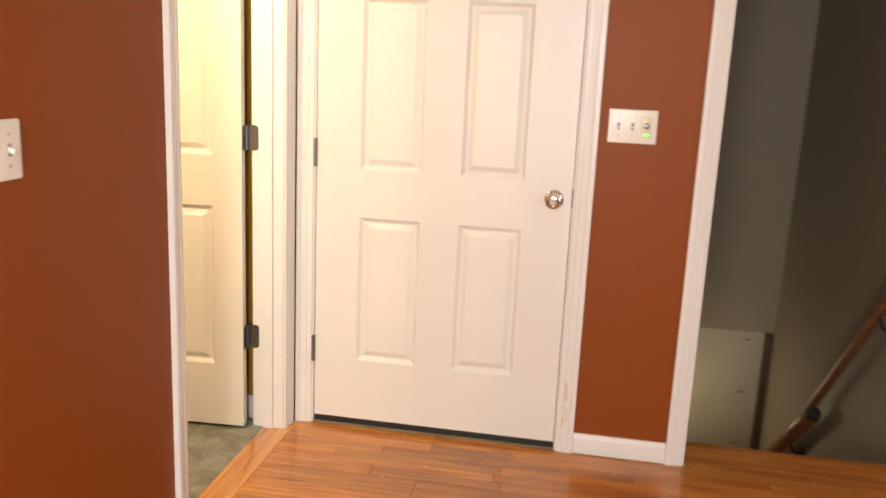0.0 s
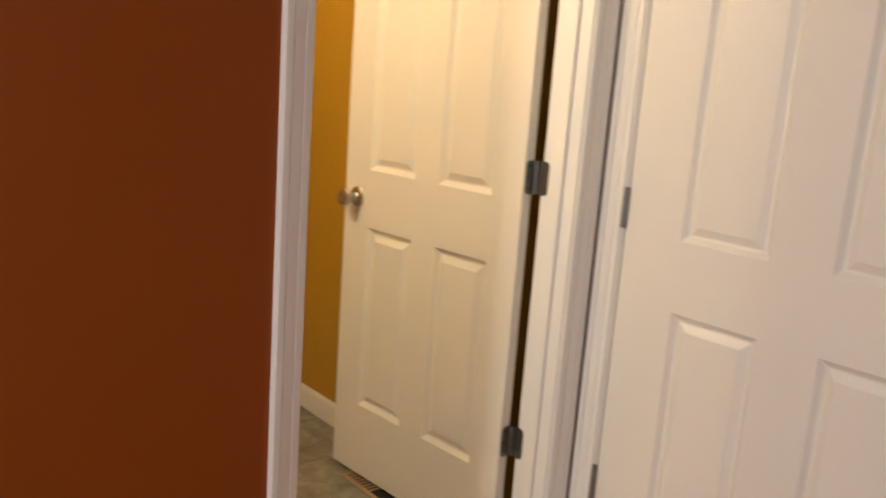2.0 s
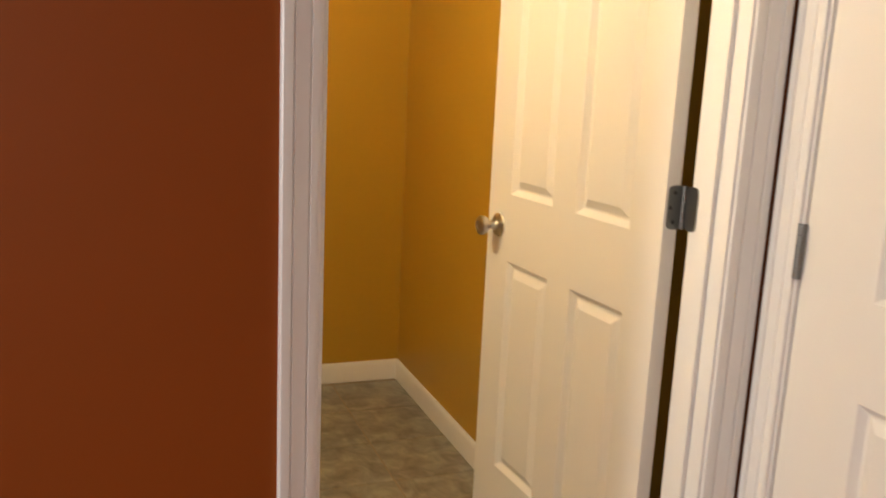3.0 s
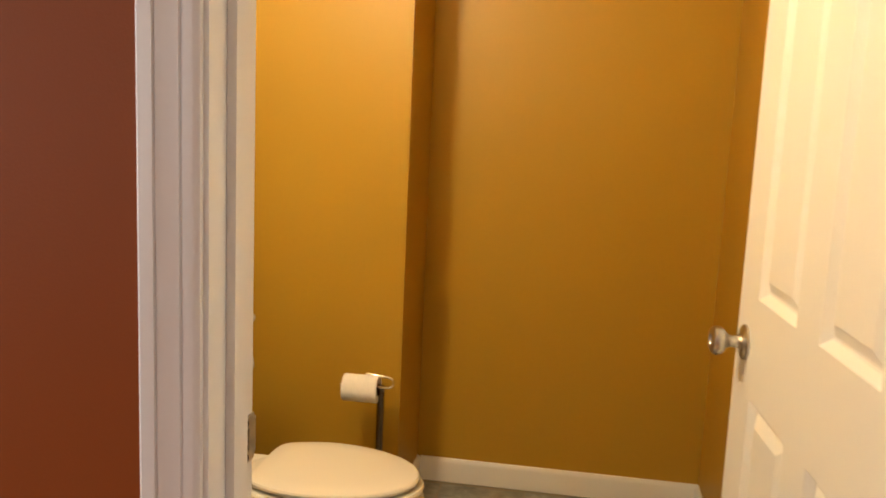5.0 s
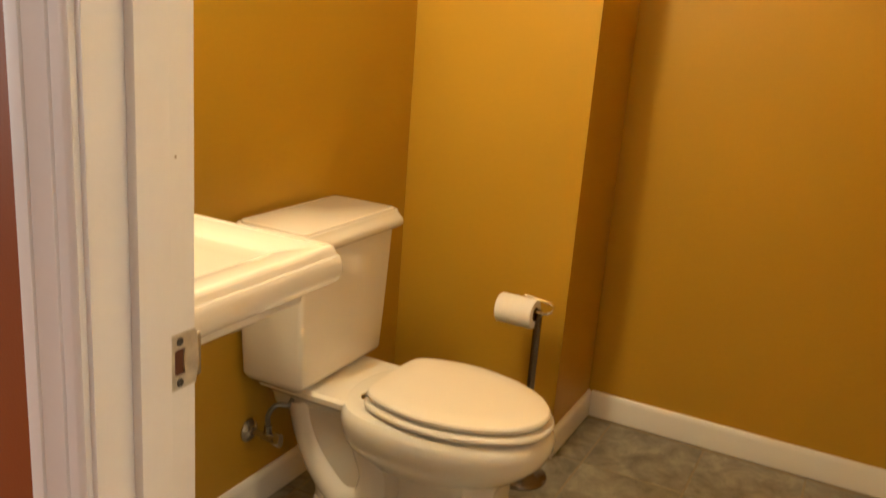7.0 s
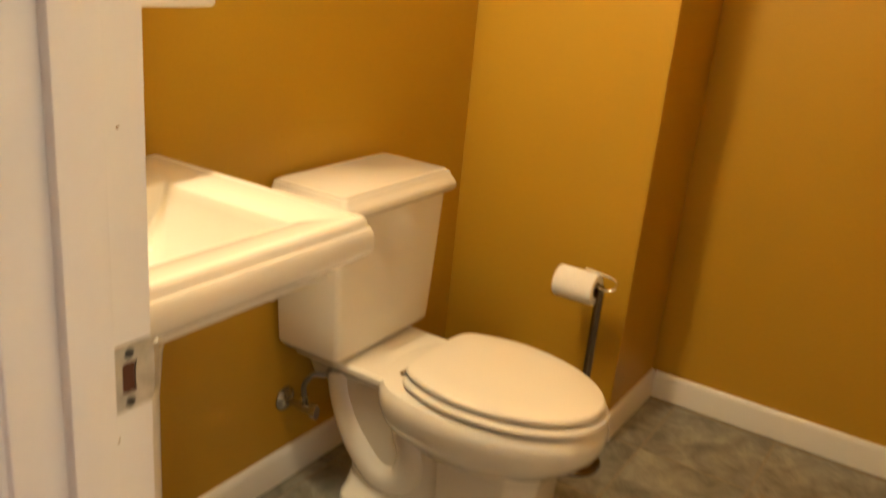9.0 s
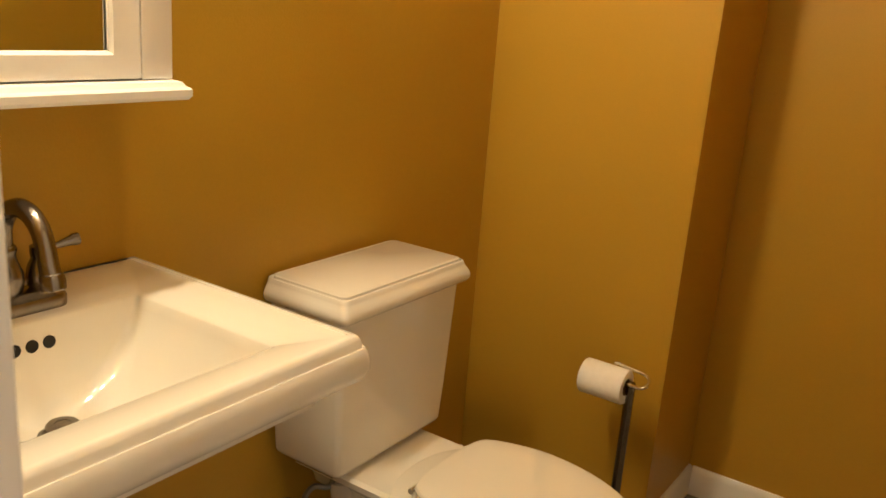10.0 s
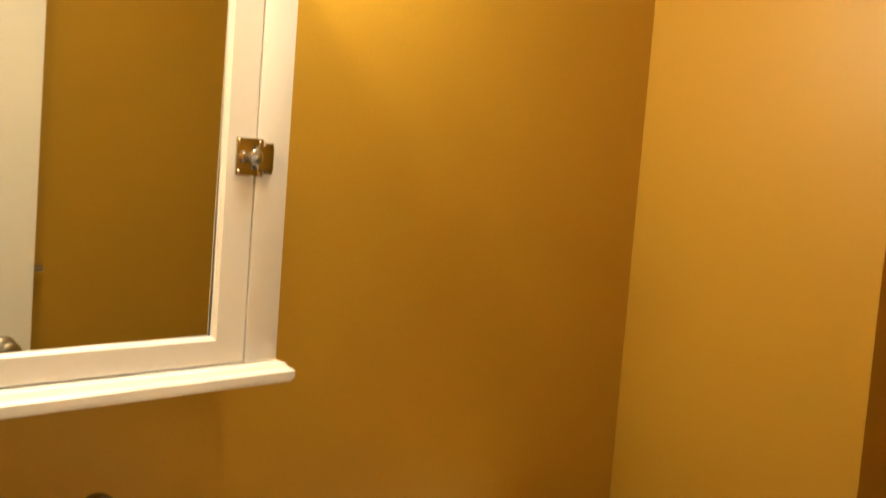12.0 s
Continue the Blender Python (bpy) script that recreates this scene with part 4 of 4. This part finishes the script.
for y in (-0.29, 0.0):
    bm = bmesh.new()
    tube(bm, [(-0.060, y, 0), (-0.005, y, 0)], 0.008, 12)
    part("post", bm, NICKEL, bar)
    part("rose", turned(((0.022, 0), (0.021, 0.005), (0.010, 0.009), (0.008, 0.010)), 20), NICKEL, bar, m=pose(0, y, 0, 0, -90, 0))

# floor register behind the open door
vent = empty("floor_register", pose(-0.158, 0.635, 0), "beige metal floor register with dark slots", "floor vent")
part("frame", boxes((-0.070, -0.052, -0.155, 0.155, 0.0, 0.005), (0.052, 0.070, -0.155, 0.155, 0.0, 0.005), (-0.052, 0.052, -0.155, -0.137, 0.0, 0.005), (-0.052, 0.052, 0.137, 0.155, 0.0, 0.005), bevel=0.0012), VENTM, vent)
# no real depth below the slats: its shade is painted as a near-black sheet
part("pit_sheet", boxes((-0.052, 0.052, -0.137, 0.137, 0.0004, 0.001)), DARK, vent, "dark sheet standing for the open pit")
for k in range(14):
    if not 3 <= k <= 6:
        part("slat", boxes((-0.052, 0.052, -0.0045, 0.0045, 0.001, 0.004)), VENTM, vent, m=pose(0, -0.125 + k * 0.0192, 0))
part("cross_bar", boxes((-0.003, 0.003, -0.137, 0.137, 0.0012, 0.0036)), VENTM, vent)

# sill under the closed door
structure("trim_door_sill", boxes((-0.004, AT, AY1 + 0.001, AY0 - 0.001, 0.0, 0.0055), bevel=0.002), SILL, "worn grey-brown sill under the closed door", "door sill")
for x, y, z in ((JL + 0.0002, 0.092, 1.15), (JL + 0.0002, 0.083, 0.905), (JL + 0.0002, 0.012, 0.55)):
    part("nail_hole", turned(((0.0014, 0), (0.0011, 0.0003), (0.0003, 0.0003)), 8), NAIL, jamb_b, "small brown nail mark", pose(x, y, z, 0, 90, 0))

# worn paint low on the casing beside the closed door
wear_rng = random.Random(11)
for y0, z0, w, h in ((-1.052, 0.235, 0.010, 0.11), (-1.058, 0.150, 0.007, 0.07), (-1.047, 0.120, 0.006, 0.05)):
    bm = bmesh.new()
    ring = [(y0 + w * wear_rng.uniform(0.5, 1.0) * math.cos(a), z0 + h * wear_rng.uniform(0.6, 1.0) / 2 * math.sin(a)) for a in [2 * math.pi * k / 14 for k in range(14)]]
    loft(bm, [[(x, y, z) for y, z in ring] for x in (-0.0128, -0.0140)], False, True)
    part("paint_wear", bm, WORN, trim_closet, "worn beige patch of paint", smooth=0)

# ---------------------------------------------------------------- floors
floor_b = structure("floor_bath", boxes((XL - 0.1, 0.1, 0.075, YF2 + 0.1, -0.05, -0.0025)), GROUT, "grey slate-look ceramic tile floor with beige grout", "floor")
TS, GAP = 0.308, 0.007
tiles = {}
for i in range(-1, 6):
    for j in range(-2, 7):
        x1 = min(XR, -0.023 - i * TS) - GAP / 2
        x0 = max(XL, -0.331 - i * TS) + GAP / 2
        y1 = min(YF2, 2.155 - j * TS) - GAP / 2
        y0 = max(0.075, 2.155 - (j + 1) * TS) + GAP / 2
        if x1 - x0 < 0.015 or y1 - y0 < 0.015:
            continue
        key = (round(x1 - x0, 3), round(y1 - y0, 3))
        if key not in tiles:
            bm = bmesh.new()
            w, h = key
            loft(bm, [[(-w / 2 + s, -h / 2 + s, z), (w / 2 - s, -h / 2 + s, z), (w / 2 - s, h / 2 - s, z), (-w / 2 + s, h / 2 - s, z)] for s, z in ((0, -0.004), (0, -0.001), (0.0018, 0.0))], False, True)
            tiles[key] = finish("tile", bm, TILE, 0)
        o = new("tile", tiles[key])
        o.parent = floor_b
        o.location = ((x0 + x1) / 2, (y0 + y1) / 2, 0)

floor_h = structure("floor_hall", boxes((HX0, 0.190, HY0, 0.073, -0.05, -0.004)), DARK, "orange-brown oak strip floor, glossy", "floor")
PW = 0.0572
rng = random.Random(4)
boards = {}
rest = bmesh.new()


def board(bm, w, h):
    g = 0.0006
    return loft(bm, [[(-w / 2 + g + s, -h / 2 + g + s, z), (w / 2 - g - s, -h / 2 + g + s, z), (w / 2 - g - s, h / 2 - g - s, z), (-w / 2 + g + s, h / 2 - g - s, z)]
                     for s, z in ((0, -0.004), (0, -0.0006), (0.0007, 0.0))], False, True)


k = 0
x = 0.150
while x > HX0 + PW:
    y = -0.030
    first = True
    while y > HY0 + 0.05:
        length = min(rng.choice((0.3, 0.45, 0.6, 0.75, 0.9, 1.05)), y - HY0)
        if first:
            length, first = rng.choice((0.22, 0.38, 0.55, 0.8)), False
        if x > -2.1:
            key = round(length, 3)
            if key not in boards:
                boards[key] = finish("board", board(bmesh.new(), PW, key), OAK, 0)
            o = new("board", boards[key])
            o.parent, o.location = floor_h, (x - PW / 2, y - length / 2, 0)
        else:
            merge(rest, board(bmesh.new(), PW, length), pose(x - PW / 2, y - length / 2, 0))
        y -= length
    x -= PW
tagged(part("boards", rest, OAK, floor_h, smooth=0), kind="stuff")
part("threshold", boxes((JL, JR, -0.030, 0.075, -0.004, 0.0012), bevel=0.001), OAKX, floor_h, "oak border board at the bathroom door")
part("border", boxes((HX0, JL - 0.0005, -0.030, -0.0005, -0.004, 0.0), (JR + 0.0005, 0.15, -0.030, -0.0005, -0.004, 0.0)), OAKX, floor_h)
part("nosing", boxes((0.1505, 0.212, SY1 - JT, SY0 + JT, -0.028, 0.0005), bevel=0.004), OAK, floor_h, "oak stair nosing")
